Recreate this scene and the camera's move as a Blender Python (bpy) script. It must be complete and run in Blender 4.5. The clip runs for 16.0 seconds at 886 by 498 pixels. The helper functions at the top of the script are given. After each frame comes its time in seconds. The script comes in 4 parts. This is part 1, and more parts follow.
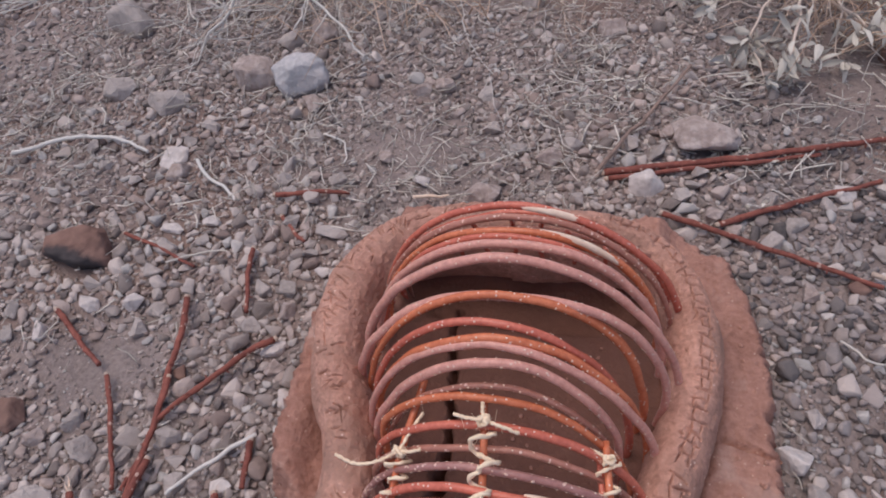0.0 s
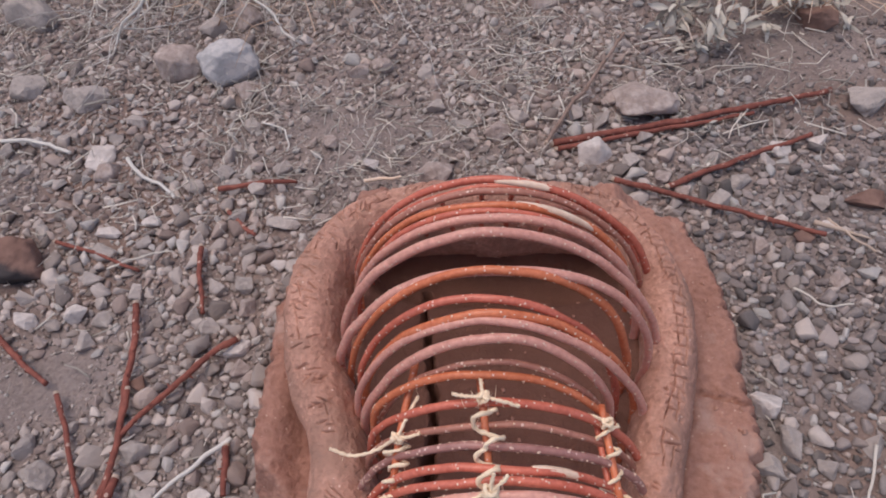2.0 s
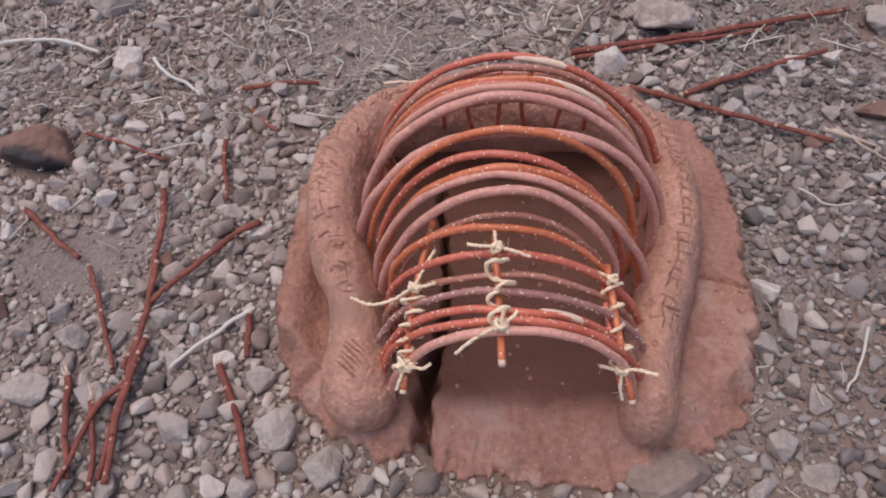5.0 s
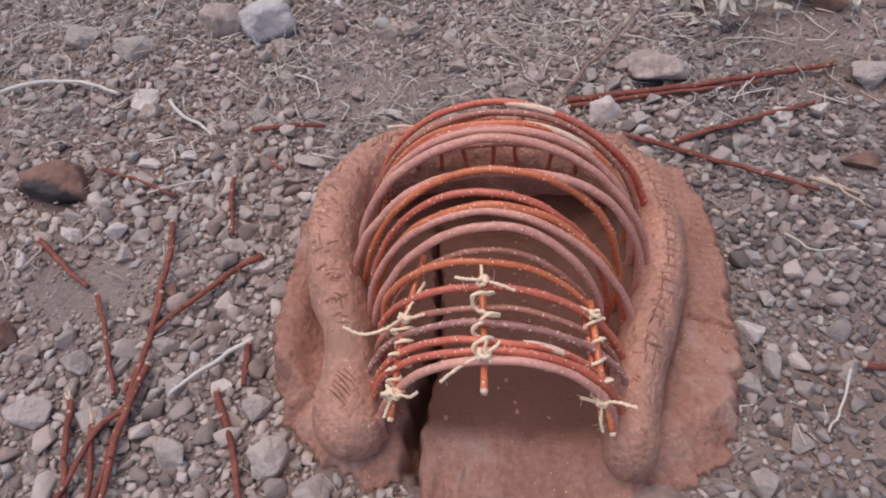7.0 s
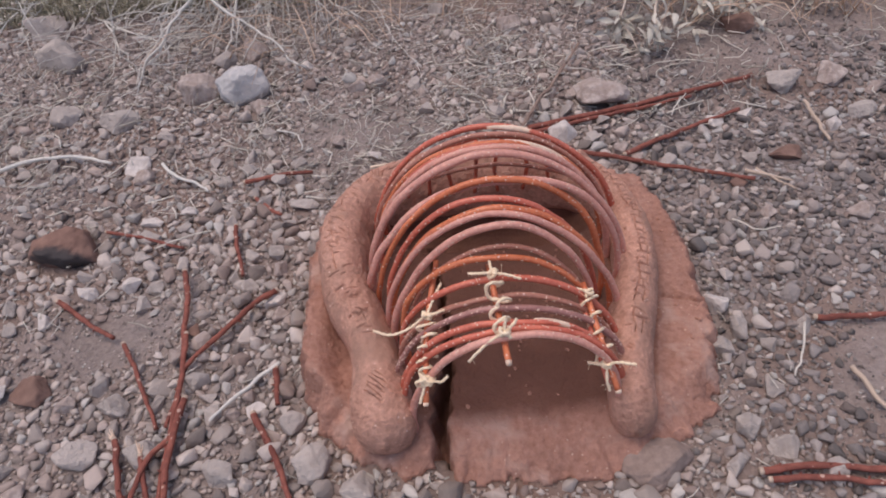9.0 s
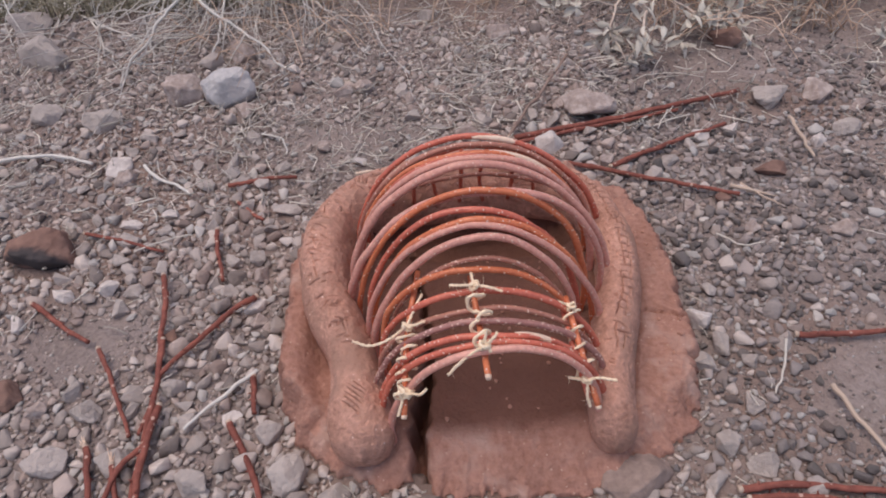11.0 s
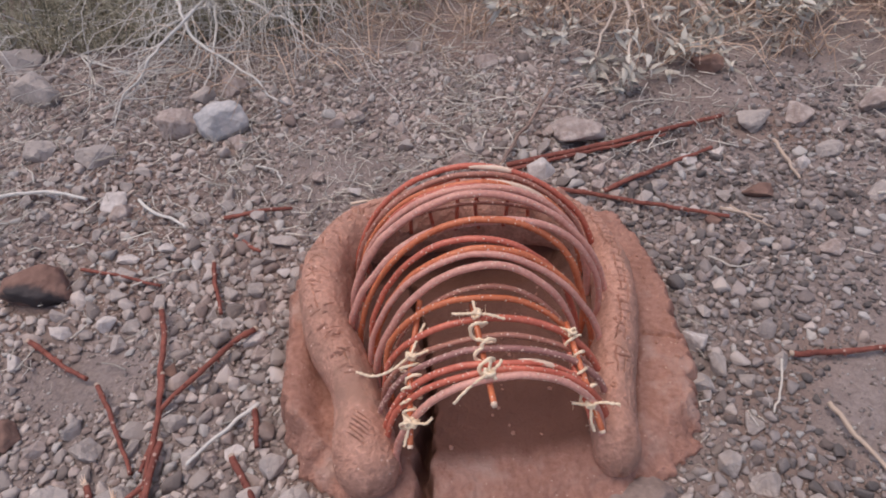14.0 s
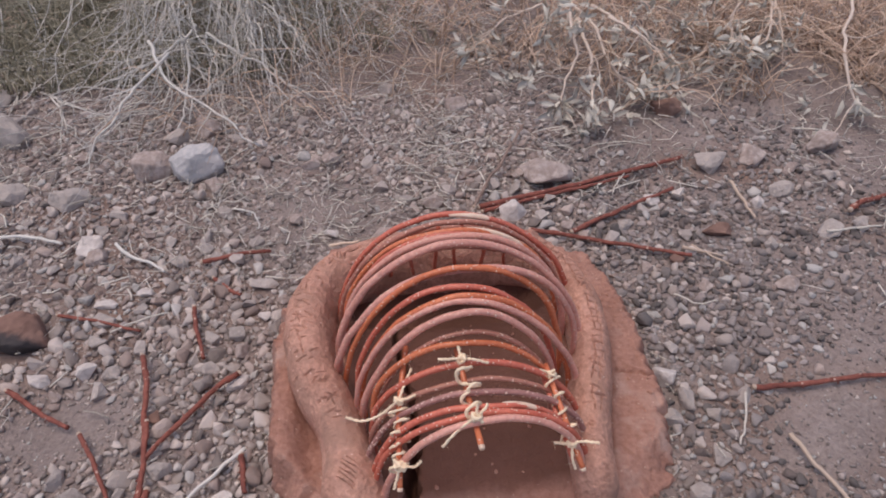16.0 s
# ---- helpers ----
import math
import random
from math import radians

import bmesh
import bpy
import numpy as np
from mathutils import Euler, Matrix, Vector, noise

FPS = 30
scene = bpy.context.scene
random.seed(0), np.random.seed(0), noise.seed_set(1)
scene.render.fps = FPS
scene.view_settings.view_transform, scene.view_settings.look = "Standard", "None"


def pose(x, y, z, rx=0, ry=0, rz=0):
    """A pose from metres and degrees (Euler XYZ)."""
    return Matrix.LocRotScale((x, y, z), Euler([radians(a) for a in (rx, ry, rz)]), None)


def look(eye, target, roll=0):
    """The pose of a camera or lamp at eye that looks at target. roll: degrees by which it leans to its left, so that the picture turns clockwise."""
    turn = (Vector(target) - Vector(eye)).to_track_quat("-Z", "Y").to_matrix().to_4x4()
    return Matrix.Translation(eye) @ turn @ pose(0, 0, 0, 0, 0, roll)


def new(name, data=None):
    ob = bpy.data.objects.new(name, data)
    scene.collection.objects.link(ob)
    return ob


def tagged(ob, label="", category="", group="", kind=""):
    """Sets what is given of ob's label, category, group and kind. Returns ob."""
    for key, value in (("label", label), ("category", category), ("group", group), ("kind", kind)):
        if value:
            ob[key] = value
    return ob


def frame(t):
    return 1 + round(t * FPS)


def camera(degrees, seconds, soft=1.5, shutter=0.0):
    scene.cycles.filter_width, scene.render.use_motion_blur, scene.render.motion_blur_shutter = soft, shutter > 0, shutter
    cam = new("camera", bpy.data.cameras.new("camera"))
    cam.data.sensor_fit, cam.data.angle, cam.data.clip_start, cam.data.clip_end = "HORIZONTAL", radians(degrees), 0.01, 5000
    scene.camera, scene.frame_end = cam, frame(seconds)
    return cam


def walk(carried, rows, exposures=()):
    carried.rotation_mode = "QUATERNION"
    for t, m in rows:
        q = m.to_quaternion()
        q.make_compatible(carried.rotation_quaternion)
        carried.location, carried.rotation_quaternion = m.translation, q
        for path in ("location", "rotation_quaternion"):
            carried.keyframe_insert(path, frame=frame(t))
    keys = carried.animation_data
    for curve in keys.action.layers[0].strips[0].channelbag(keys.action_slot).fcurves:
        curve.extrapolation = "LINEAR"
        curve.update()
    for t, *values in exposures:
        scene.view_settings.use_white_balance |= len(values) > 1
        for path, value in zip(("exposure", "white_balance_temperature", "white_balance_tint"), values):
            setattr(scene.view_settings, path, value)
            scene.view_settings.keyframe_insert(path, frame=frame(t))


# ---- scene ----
import collections

SKY, SUN, EXPOSURE = 0.11, 1.0, 0.58
cam = camera(66.2, 16.0, soft=1.9)

PATH = [
    (0, (0.099, -0.367, 0.679), (-0.317, 0.895, -0.816), -9.8),
    (0.5, (0.052, -0.377, 0.678), (-0.176, 0.886, -0.856), -6.9),
    (1, (0.053, -0.369, 0.67), (-0.164, 0.872, -0.883), -8.2),
    (1.5, (0.049, -0.371, 0.674), (-0.135, 0.888, -0.87), -7.1),
    (2, (0.048, -0.369, 0.672), (-0.139, 0.885, -0.875), -7.0),
    (2.5, (0.05, -0.365, 0.674), (-0.16, 0.875, -0.882), -7.3),
    (3, (0.05, -0.364, 0.673), (-0.161, 0.879, -0.88), -7.4),
    (3.5, (0.048, -0.37, 0.669), (-0.161, 0.877, -0.881), -7.4),
    (4, (0.042, -0.394, 0.643), (-0.177, 0.768, -0.97), -7.1),
    (4.2, (0.04, -0.41, 0.64), (-0.157, 0.72, -0.999), -6.8),
    (6.5, (0.064, -0.487, 0.654), (-0.196, 0.788, -0.865), -6.2),
    (7, (0.067, -0.482, 0.656), (-0.183, 0.793, -0.865), -6.1),
    (7.5, (0.072, -0.498, 0.656), (-0.134, 0.764, -0.882), -5.1),
    (8, (0.083, -0.547, 0.683), (-0.198, 0.765, -0.801), -8.5),
    (8.5, (0.044, -0.569, 0.683), (-0.153, 0.764, -0.795), -9.7),
    (9, (0.018, -0.584, 0.698), (-0.088, 0.816, -0.727), -7.5),
    (9.5, (0.019, -0.587, 0.698), (-0.072, 0.825, -0.715), -6.4),
    (9.7, (0.02, -0.586, 0.697), (-0.04, 0.833, -0.712), -4.6),
    (11.8, (0.024, -0.566, 0.696), (-0.059, 0.839, -0.726), -6.1),
    (12, (0.023, -0.564, 0.696), (-0.064, 0.849, -0.717), -6.3),
    (12.5, (0.023, -0.56, 0.694), (-0.071, 0.846, -0.725), -6.9),
    (13, (0.022, -0.562, 0.697), (-0.08, 0.861, -0.705), -7.6),
    (13.5, (0.022, -0.565, 0.702), (-0.047, 0.876, -0.684), -6.7),
    (14, (0.009, -0.577, 0.707), (-0.014, 0.881, -0.661), -5.2),
    (14.5, (-0.008, -0.589, 0.723), (0.01, 0.857, -0.658), -6.9),
    (15, (-0.014, -0.594, 0.746), (0.089, 0.914, -0.565), -4.0),
    (15.5, (-0.017, -0.596, 0.749), (0.064, 0.904, -0.572), -3.9),
    (16, (-0.014, -0.584, 0.748), (0.083, 0.918, -0.57), -2.8),
]
walk(cam, [(t, look(eye, target, roll)) for t, eye, target, roll in PATH], [(0, EXPOSURE - 0.13, 6500, 13), (1.0, EXPOSURE - 0.08, 6700, 13), (4.0, EXPOSURE - 0.06, 6750, 13), (7.0, EXPOSURE, 6750, 13), (13.0, EXPOSURE, 6800, 13), (16, EXPOSURE - 0.03, 6750, 13)])

# ---------- light ----------
world = bpy.data.worlds.new("sky")
scene.world = world
world.use_nodes = True
wn = world.node_tree.nodes
sky = wn.new("ShaderNodeTexSky")
sky.sky_type, sky.sun_disc = "NISHITA", False
sky.air_density, sky.dust_density, sky.ozone_density = 0.85, 2.2, 0.8
sky.sun_elevation, sky.sun_rotation = radians(77), radians(278)
wn["Background"].inputs["Strength"].default_value = SKY
world.node_tree.links.new(sky.outputs[0], wn["Background"].inputs["Color"])
sun_data = bpy.data.lights.new("sun", "SUN")
sun_data.energy, sun_data.angle, sun_data.color = SUN, radians(50), (1.0, 0.9, 0.82)
sun = new("sun", sun_data)
sun.matrix_world = look((-0.7, 0.1, 3.2), (0.0, 0.0, 0.0))


# ---------- materials ----------
def shader(name, dark, light, grain=60.0, coarse=9.0, rough=0.9, bump=0.3, reach=0.002, island=0.0, single=0.0,
           dots=None, spots=90.0, dot_size=0.2, stain=None, stain_scale=4.0, hue=0.0, dark_zone=None):
    """A rough natural surface: two scales of noise between two colours, relief, and optional speckles or stains."""
    m = bpy.data.materials.new(name)
    m.use_nodes = True
    nt = m.node_tree
    nd, ln = nt.nodes, nt.links
    bsdf = nd["Principled BSDF"]
    bsdf.inputs["Roughness"].default_value = rough
    bsdf.inputs["Specular IOR Level"].default_value = 0.4 if rough < 0.7 else 0.08
    co = nd.new("ShaderNodeTexCoord").outputs["Object"]

    def noise_node(scale, detail=6.0, r=0.6):
        n = nd.new("ShaderNodeTexNoise")
        n.inputs["Scale"].default_value, n.inputs["Detail"].default_value, n.inputs["Roughness"].default_value = scale, detail, r
        ln.new(co, n.inputs["Vector"])
        return n.outputs["Fac"]

    def math_node(op, a, b):
        n = nd.new("ShaderNodeMath")
        n.operation = op
        for k, v in enumerate((a, b)):
            if isinstance(v, (int, float)):
                n.inputs[k].default_value = v
            else:
                ln.new(v, n.inputs[k])
        return n.outputs[0]

    def mixed(fac, a, b):
        n = nd.new("ShaderNodeMix")
        n.data_type = "RGBA"
        for key, v in (("Factor", fac), ("A", a), ("B", b)):
            sock = [s for s in n.inputs if s.name == key and s.type == ("VALUE" if key == "Factor" else "RGBA")][0]
            if isinstance(v, tuple):
                sock.default_value = (*v, 1.0)
            elif isinstance(v, float):
                sock.default_value = v
            else:
                ln.new(v, sock)
        return [s for s in n.outputs if s.type == "RGBA"][0]

    fine, broad = noise_node(grain), noise_node(coarse, 3.0)
    fac = math_node("ADD", math_node("MULTIPLY", fine, 0.55), math_node("MULTIPLY", broad, 0.45))
    if island or single:
        src = nd.new("ShaderNodeNewGeometry").outputs["Random Per Island"] if island else nd.new("ShaderNodeObjectInfo").outputs["Random"]
        amount = island or single
        fac = math_node("ADD", math_node("MULTIPLY", fac, 1 - amount), math_node("MULTIPLY", src, amount))
    ramp = nd.new("ShaderNodeMapRange")
    ramp.inputs["From Min"].default_value, ramp.inputs["From Max"].default_value = (0.3, 0.7) if not (island or single) else (0.12, 0.88)
    ln.new(fac, ramp.inputs["Value"])
    colour = mixed(ramp.outputs[0], dark, light)
    if hue:
        src = nd.new("ShaderNodeNewGeometry").outputs["Random Per Island"] if island else nd.new("ShaderNodeObjectInfo").outputs["Random"]
        odd = math_node("FRACT", math_node("MULTIPLY", src, 17.3), 0.0)
        red = math_node("GREATER_THAN", odd, 0.72)
        colour = mixed(math_node("MULTIPLY", red, hue), colour, (0.36, 0.24, 0.2))
        pale = math_node("LESS_THAN", odd, 0.09)
        colour = mixed(math_node("MULTIPLY", pale, 0.6), colour, (0.56, 0.53, 0.5))
    if stain:
        st = nd.new("ShaderNodeMapRange")
        st.inputs["From Min"].default_value, st.inputs["From Max"].default_value = 0.5, 0.66
        ln.new(noise_node(stain_scale, 4.0), st.inputs["Value"])
        colour = mixed(st.outputs[0], colour, stain)
    if dots:
        v = nd.new("ShaderNodeTexVoronoi")
        v.inputs["Scale"].default_value = spots
        ln.new(co, v.inputs["Vector"])
        near = math_node("LESS_THAN", v.outputs["Distance"], dot_size)
        colour = mixed(near, colour, dots)
    if dark_zone:
        # a darker patch with an uneven border: colour, x limits, y limits
        tone, x_lim, y_lim = dark_zone
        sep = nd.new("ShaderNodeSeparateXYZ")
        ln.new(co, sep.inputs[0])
        zone_mask = None
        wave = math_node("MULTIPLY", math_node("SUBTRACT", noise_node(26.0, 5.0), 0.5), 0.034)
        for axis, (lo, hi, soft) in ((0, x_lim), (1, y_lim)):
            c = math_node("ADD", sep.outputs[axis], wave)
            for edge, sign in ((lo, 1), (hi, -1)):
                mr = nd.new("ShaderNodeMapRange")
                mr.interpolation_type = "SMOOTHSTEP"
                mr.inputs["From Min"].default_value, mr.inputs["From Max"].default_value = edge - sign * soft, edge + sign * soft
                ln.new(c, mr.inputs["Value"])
                zone_mask = mr.outputs[0] if zone_mask is None else math_node("MULTIPLY", zone_mask, mr.outputs[0])
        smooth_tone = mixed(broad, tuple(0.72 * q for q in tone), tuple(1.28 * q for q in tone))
        colour = mixed(zone_mask, colour, smooth_tone)
    ln.new(colour, bsdf.inputs["Base Color"])
    b = nd.new("ShaderNodeBump")
    b.inputs["Strength"].default_value, b.inputs["Distance"].default_value = bump, reach
    ln.new(fine if grain < 200 or not dark_zone else broad, b.inputs["Height"])
    ln.new(b.outputs[0], bsdf.inputs["Normal"])
    return m


M_SOIL = shader("soil", (0.17, 0.132, 0.12), (0.4, 0.325, 0.298), 150, 6, 0.95, 0.9, 0.006, stain=(0.26, 0.175, 0.142), stain_scale=1.8)
M_GRAVEL = shader("gravel", (0.225, 0.184, 0.166), (0.6, 0.51, 0.462), 210, 25, 1.0, 0.7, 0.003, island=0.8, hue=0.35)
M_DARK_GRAVEL = shader("slate_gravel", (0.13, 0.112, 0.106), (0.4, 0.345, 0.325), 210, 25, 1.0, 0.7, 0.003, island=0.8, hue=0.15)
M_STONE = shader("stone", (0.28, 0.237, 0.215), (0.6, 0.515, 0.472), 140, 34, 0.95, 0.9, 0.005, single=0.3, stain=(0.5, 0.43, 0.395), stain_scale=45)
M_BLUE = shader("blue_stone", (0.36, 0.345, 0.345), (0.64, 0.605, 0.6), 110, 22, 0.9, 0.8, 0.004, stain=(0.62, 0.56, 0.53), stain_scale=24)
M_PINK = shader("pink_stone", (0.27, 0.205, 0.18), (0.56, 0.455, 0.41), 120, 26, 0.95, 0.9, 0.005, stain=(0.55, 0.46, 0.42), stain_scale=38)
M_RED = shader("red_stone", (0.15, 0.085, 0.07), (0.32, 0.2, 0.16), 50, 10, 0.85, 0.5, 0.003)
# rust-red, turning black on the near side
M_BLACKSIDE = shader("black_sided_stone", (0.17, 0.095, 0.078), (0.36, 0.22, 0.175), 50, 10, 0.9, 0.6, 0.003, dark_zone=((0.075, 0.064, 0.064), (-1.0, 1.0, 0.01), (-1.0, -0.017, 0.006)))
M_PALE = shader("pale_stone", (0.46, 0.39, 0.355), (0.78, 0.7, 0.655), 120, 18, 0.95, 0.7, 0.004)
# floor between the coils: a darker tone with the shade there painted in
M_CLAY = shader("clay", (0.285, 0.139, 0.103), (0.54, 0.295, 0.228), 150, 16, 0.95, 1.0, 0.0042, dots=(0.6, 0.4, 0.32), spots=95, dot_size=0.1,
                stain=(0.5, 0.325, 0.268), stain_scale=19, dark_zone=((0.2, 0.098, 0.072), (-0.112, 0.19, 0.006), (-0.19, 0.17, 0.015)))
M_COIL = shader("coil_clay", (0.335, 0.168, 0.122), (0.73, 0.41, 0.314), 190, 22, 0.95, 0.95, 0.0042, dots=(0.78, 0.55, 0.45), spots=80, dot_size=0.09, stain=(0.42, 0.24, 0.182), stain_scale=14)
M_CLOD = shader("dry_clod", (0.225, 0.165, 0.143), (0.42, 0.312, 0.27), 110, 30, 0.95, 0.9, 0.004)
DOT = (0.76, 0.55, 0.46)
BARKS = {
    "orange": shader("orange_bark", (0.48, 0.115, 0.05), (0.8, 0.262, 0.128), 220, 18, 0.27, 0.3, 0.0008, dots=DOT, spots=155, dot_size=0.14),
    "red": shader("red_bark", (0.45, 0.098, 0.062), (0.76, 0.225, 0.15), 220, 18, 0.27, 0.3, 0.0008, dots=DOT, spots=155, dot_size=0.14),
    "mauve": shader("mauve_bark", (0.49, 0.2, 0.157), (0.85, 0.44, 0.35), 220, 16, 0.3, 0.3, 0.0008, dots=DOT, spots=155, dot_size=0.14),
    "plum": shader("plum_bark", (0.27, 0.115, 0.1), (0.5, 0.255, 0.22), 220, 16, 0.34, 0.3, 0.0008, dots=DOT, spots=190, dot_size=0.24),
    "brown": shader("brown_bark", (0.32, 0.12, 0.084), (0.54, 0.25, 0.185), 220, 16, 0.34, 0.3, 0.0008, dots=DOT, spots=155),
    "twig": shader("twig_bark", (0.17, 0.11, 0.09), (0.4, 0.29, 0.24), 120, 28, 0.8, 0.6, 0.001),
    "dry": shader("dry_bark", (0.13, 0.045, 0.038), (0.36, 0.128, 0.096), 120, 28, 0.7, 0.6, 0.001, dots=(0.5, 0.33, 0.27), spots=90),
}
M_PEEL = shader("peeled_wood", (0.7, 0.48, 0.35), (0.9, 0.72, 0.57), 120, 30, 0.6, 0.2, 0.0005)
M_TWINE = shader("jute_twine", (0.84, 0.62, 0.42), (0.96, 0.81, 0.61), 500, 60, 0.9, 0.6, 0.0006)
M_STRAW = shader("straw", (0.34, 0.3, 0.26), (0.84, 0.77, 0.68), 60, 20, 0.8, 0.2, 0.0005, island=0.7)
M_GREY = shader("grey_twig", (0.48, 0.44, 0.4), (0.84, 0.79, 0.73), 150, 20, 0.85, 0.3, 0.0008, island=0.4)
M_DRYGRASS = shader("dry_grass", (0.45, 0.3, 0.215), (0.78, 0.595, 0.47), 60, 8, 0.85, 0.2, 0.0005, island=0.7)
M_TAN = shader("tan_twig", (0.36, 0.26, 0.2), (0.66, 0.52, 0.42), 100, 12, 0.85, 0.3, 0.0008, island=0.5)
M_OLIVE = shader("olive_straw", (0.2, 0.183, 0.132), (0.5, 0.45, 0.35), 60, 8, 0.85, 0.2, 0.0005, island=0.7)
M_PALESTEM = shader("pale_stem", (0.5, 0.39, 0.32), (0.82, 0.69, 0.59), 120, 14, 0.85, 0.3, 0.0008, island=0.4)
M_LEAF = shader("grey_leaf", (0.47, 0.43, 0.37), (0.74, 0.685, 0.605), 90, 20, 0.85, 0.2, 0.0005, island=0.5)


# ---------- mesh helpers ----------
rng = np.random.default_rng(7)


def fbm(x, y, z=0.0, octaves=3):
    return noise.fractal(Vector((x, y, z)), 1.0, 2.0, octaves)


def mesh_of(name, verts, faces, material, smooth=True):
    me = bpy.data.meshes.new(name)
    me.from_pydata([tuple(v) for v in verts], [], faces)
    me.materials.append(material)
    if smooth:
        me.polygons.foreach_set("use_smooth", [True] * len(me.polygons))
    me.update()
    return me


def part(name, me, parent, label=""):
    ob = new(name, me)
    ob.parent = parent
    return tagged(ob, label=label)


def thing(name, me, label, category, group="", kind="", at=None):
    ob = new(name, me)
    if at is not None:
        ob.matrix_basis = at
    return tagged(ob, label, category, group, kind)


class Bag:
    """Collects tubes and leaves for one mesh."""

    def __init__(self):
        self.v, self.f = [], []

    def tube(self, pts, radii, sides=8, cap=True, twist=0.0):
        pts = [Vector(p) for p in pts]
        n, base = len(pts), len(self.v)
        if isinstance(radii, (int, float)):
            radii = [radii] * n
        up = Vector((0.13, 0.31, 0.94))
        for i, p in enumerate(pts):
            t = (pts[min(i + 1, n - 1)] - pts[max(i - 1, 0)]).normalized()
            up = (up - t * up.dot(t))
            up = up.normalized() if up.length > 1e-5 else t.orthogonal().normalized()
            side = t.cross(up)
            for k in range(sides):
                a = 2 * math.pi * k / sides
                self.v.append(p + (up * math.cos(a) + side * math.sin(a)) * radii[i] * (1 + (0.2 * math.cos(2 * a - i * twist) if twist else 0)))
        for i in range(n - 1):
            for k in range(sides):
                a, b = base + i * sides + k, base + i * sides + (k + 1) % sides
                self.f.append((a, b, b + sides, a + sides))
        if cap:
            self.f.append(tuple(base + k for k in range(sides))[::-1])
            self.f.append(tuple(base + (n - 1) * sides + k for k in range(sides)))
        return self

    def leaf(self, p, way, length, width, curl=0.2):
        way = Vector(way).normalized()
        side = way.cross(Vector((rng.normal(), rng.normal(), rng.normal()))).normalized()
        nrm = way.cross(side)
        b = len(self.v)
        p = Vector(p)
        for s, w, h in ((0, 0.15, 0), (0.35, 1, 0.1), (0.7, 0.8, 0.0), (1, 0.05, -curl)):
            c = p + way * length * s + nrm * length * h
            self.v += [c - side * width * w * 0.5, c + nrm * width * 0.18, c + side * width * w * 0.5]
        for i in range(3):
            o = b + 3 * i
            self.f += [(o, o + 1, o + 4, o + 3), (o + 1, o + 2, o + 5, o + 4)]
        return self

    def mesh(self, name, material):
        return mesh_of(name, self.v, self.f, material)


def smooth_path(pts, per=8):
    """Catmull-Rom through a few points."""
    P = [Vector(p) for p in pts]
    P = [P[0] * 2 - P[1]] + P + [P[-1] * 2 - P[-2]]
    out = []
    for i in range(1, len(P) - 2):
        for k in range(per):
            t = k / per
            a, b, c, d = P[i - 1:i + 3]
            out.append(0.5 * (2 * b + (c - a) * t + (2 * a - 5 * b + 4 * c - d) * t * t + (3 * b - a - 3 * c + d) * t ** 3))
    return out + [P[-2]]


def ico(level):
    bm = bmesh.new()
    bmesh.ops.create_icosphere(bm, subdivisions=level, radius=1.0)
    v = np.array([p.co for p in bm.verts])
    f = np.array([[q.index for q in p.verts] for p in bm.faces])
    bm.free()
    return v, f


def stone_shape(base, planes, gen, lump=0.1, hard=11.0):
    """A broken stone: a solid bounded by flat faces with worn edges."""
    n = gen.normal(size=(planes, 3))
    n /= np.linalg.norm(n, axis=1)[:, None]
    d = gen.uniform(0.6, 0.95, planes)
    lean = np.maximum(base @ n.T, 0.02) / d
    r = (lean ** hard).sum(1) ** (-1 / hard)
    v = base * np.minimum(r, 1.5)[:, None]
    off = gen.uniform(0, 50, 3)
    w = np.array([noise.noise(Vector(p * 2.2 + off)) + (0.5 * noise.fractal(Vector(p * 6.5 + off), 0.8, 2.0, 3) if len(base) > 100 else 0) for p in v])
    v *= (1 + lump * w)[:, None]
    v -= (v.max(0) + v.min(0)) / 2
    return v / np.abs(v).max(0)


def chip_shape(gen, corners, bevel, rounds=1):
    """An angular chip of stone: the hull of a few points, its edges worn off."""
    bm = bmesh.new()
    p = gen.normal(size=(corners, 3))
    p /= np.linalg.norm(p, axis=1)[:, None]
    for q in p * gen.uniform(0.85, 1.1, corners)[:, None]:
        bm.verts.new(q)
    bmesh.ops.convex_hull(bm, input=bm.verts)
    bmesh.ops.dissolve_limit(bm, angle_limit=radians(14), verts=bm.verts, edges=bm.edges)
    if bevel:
        bmesh.ops.bevel(bm, geom=bm.edges[:], offset=bevel, segments=rounds, affect="EDGES", clamp_overlap=True)
    bmesh.ops.triangulate(bm, faces=bm.faces)
    bmesh.ops.recalc_face_normals(bm, faces=bm.faces)
    bm.verts.index_update()
    v = np.array([q.co for q in bm.verts])
    f = np.array([[q.index for q in t.verts] for t in bm.faces])
    bm.free()
    v -= (v.max(0) + v.min(0)) / 2
    return v / np.abs(v).max(0), f


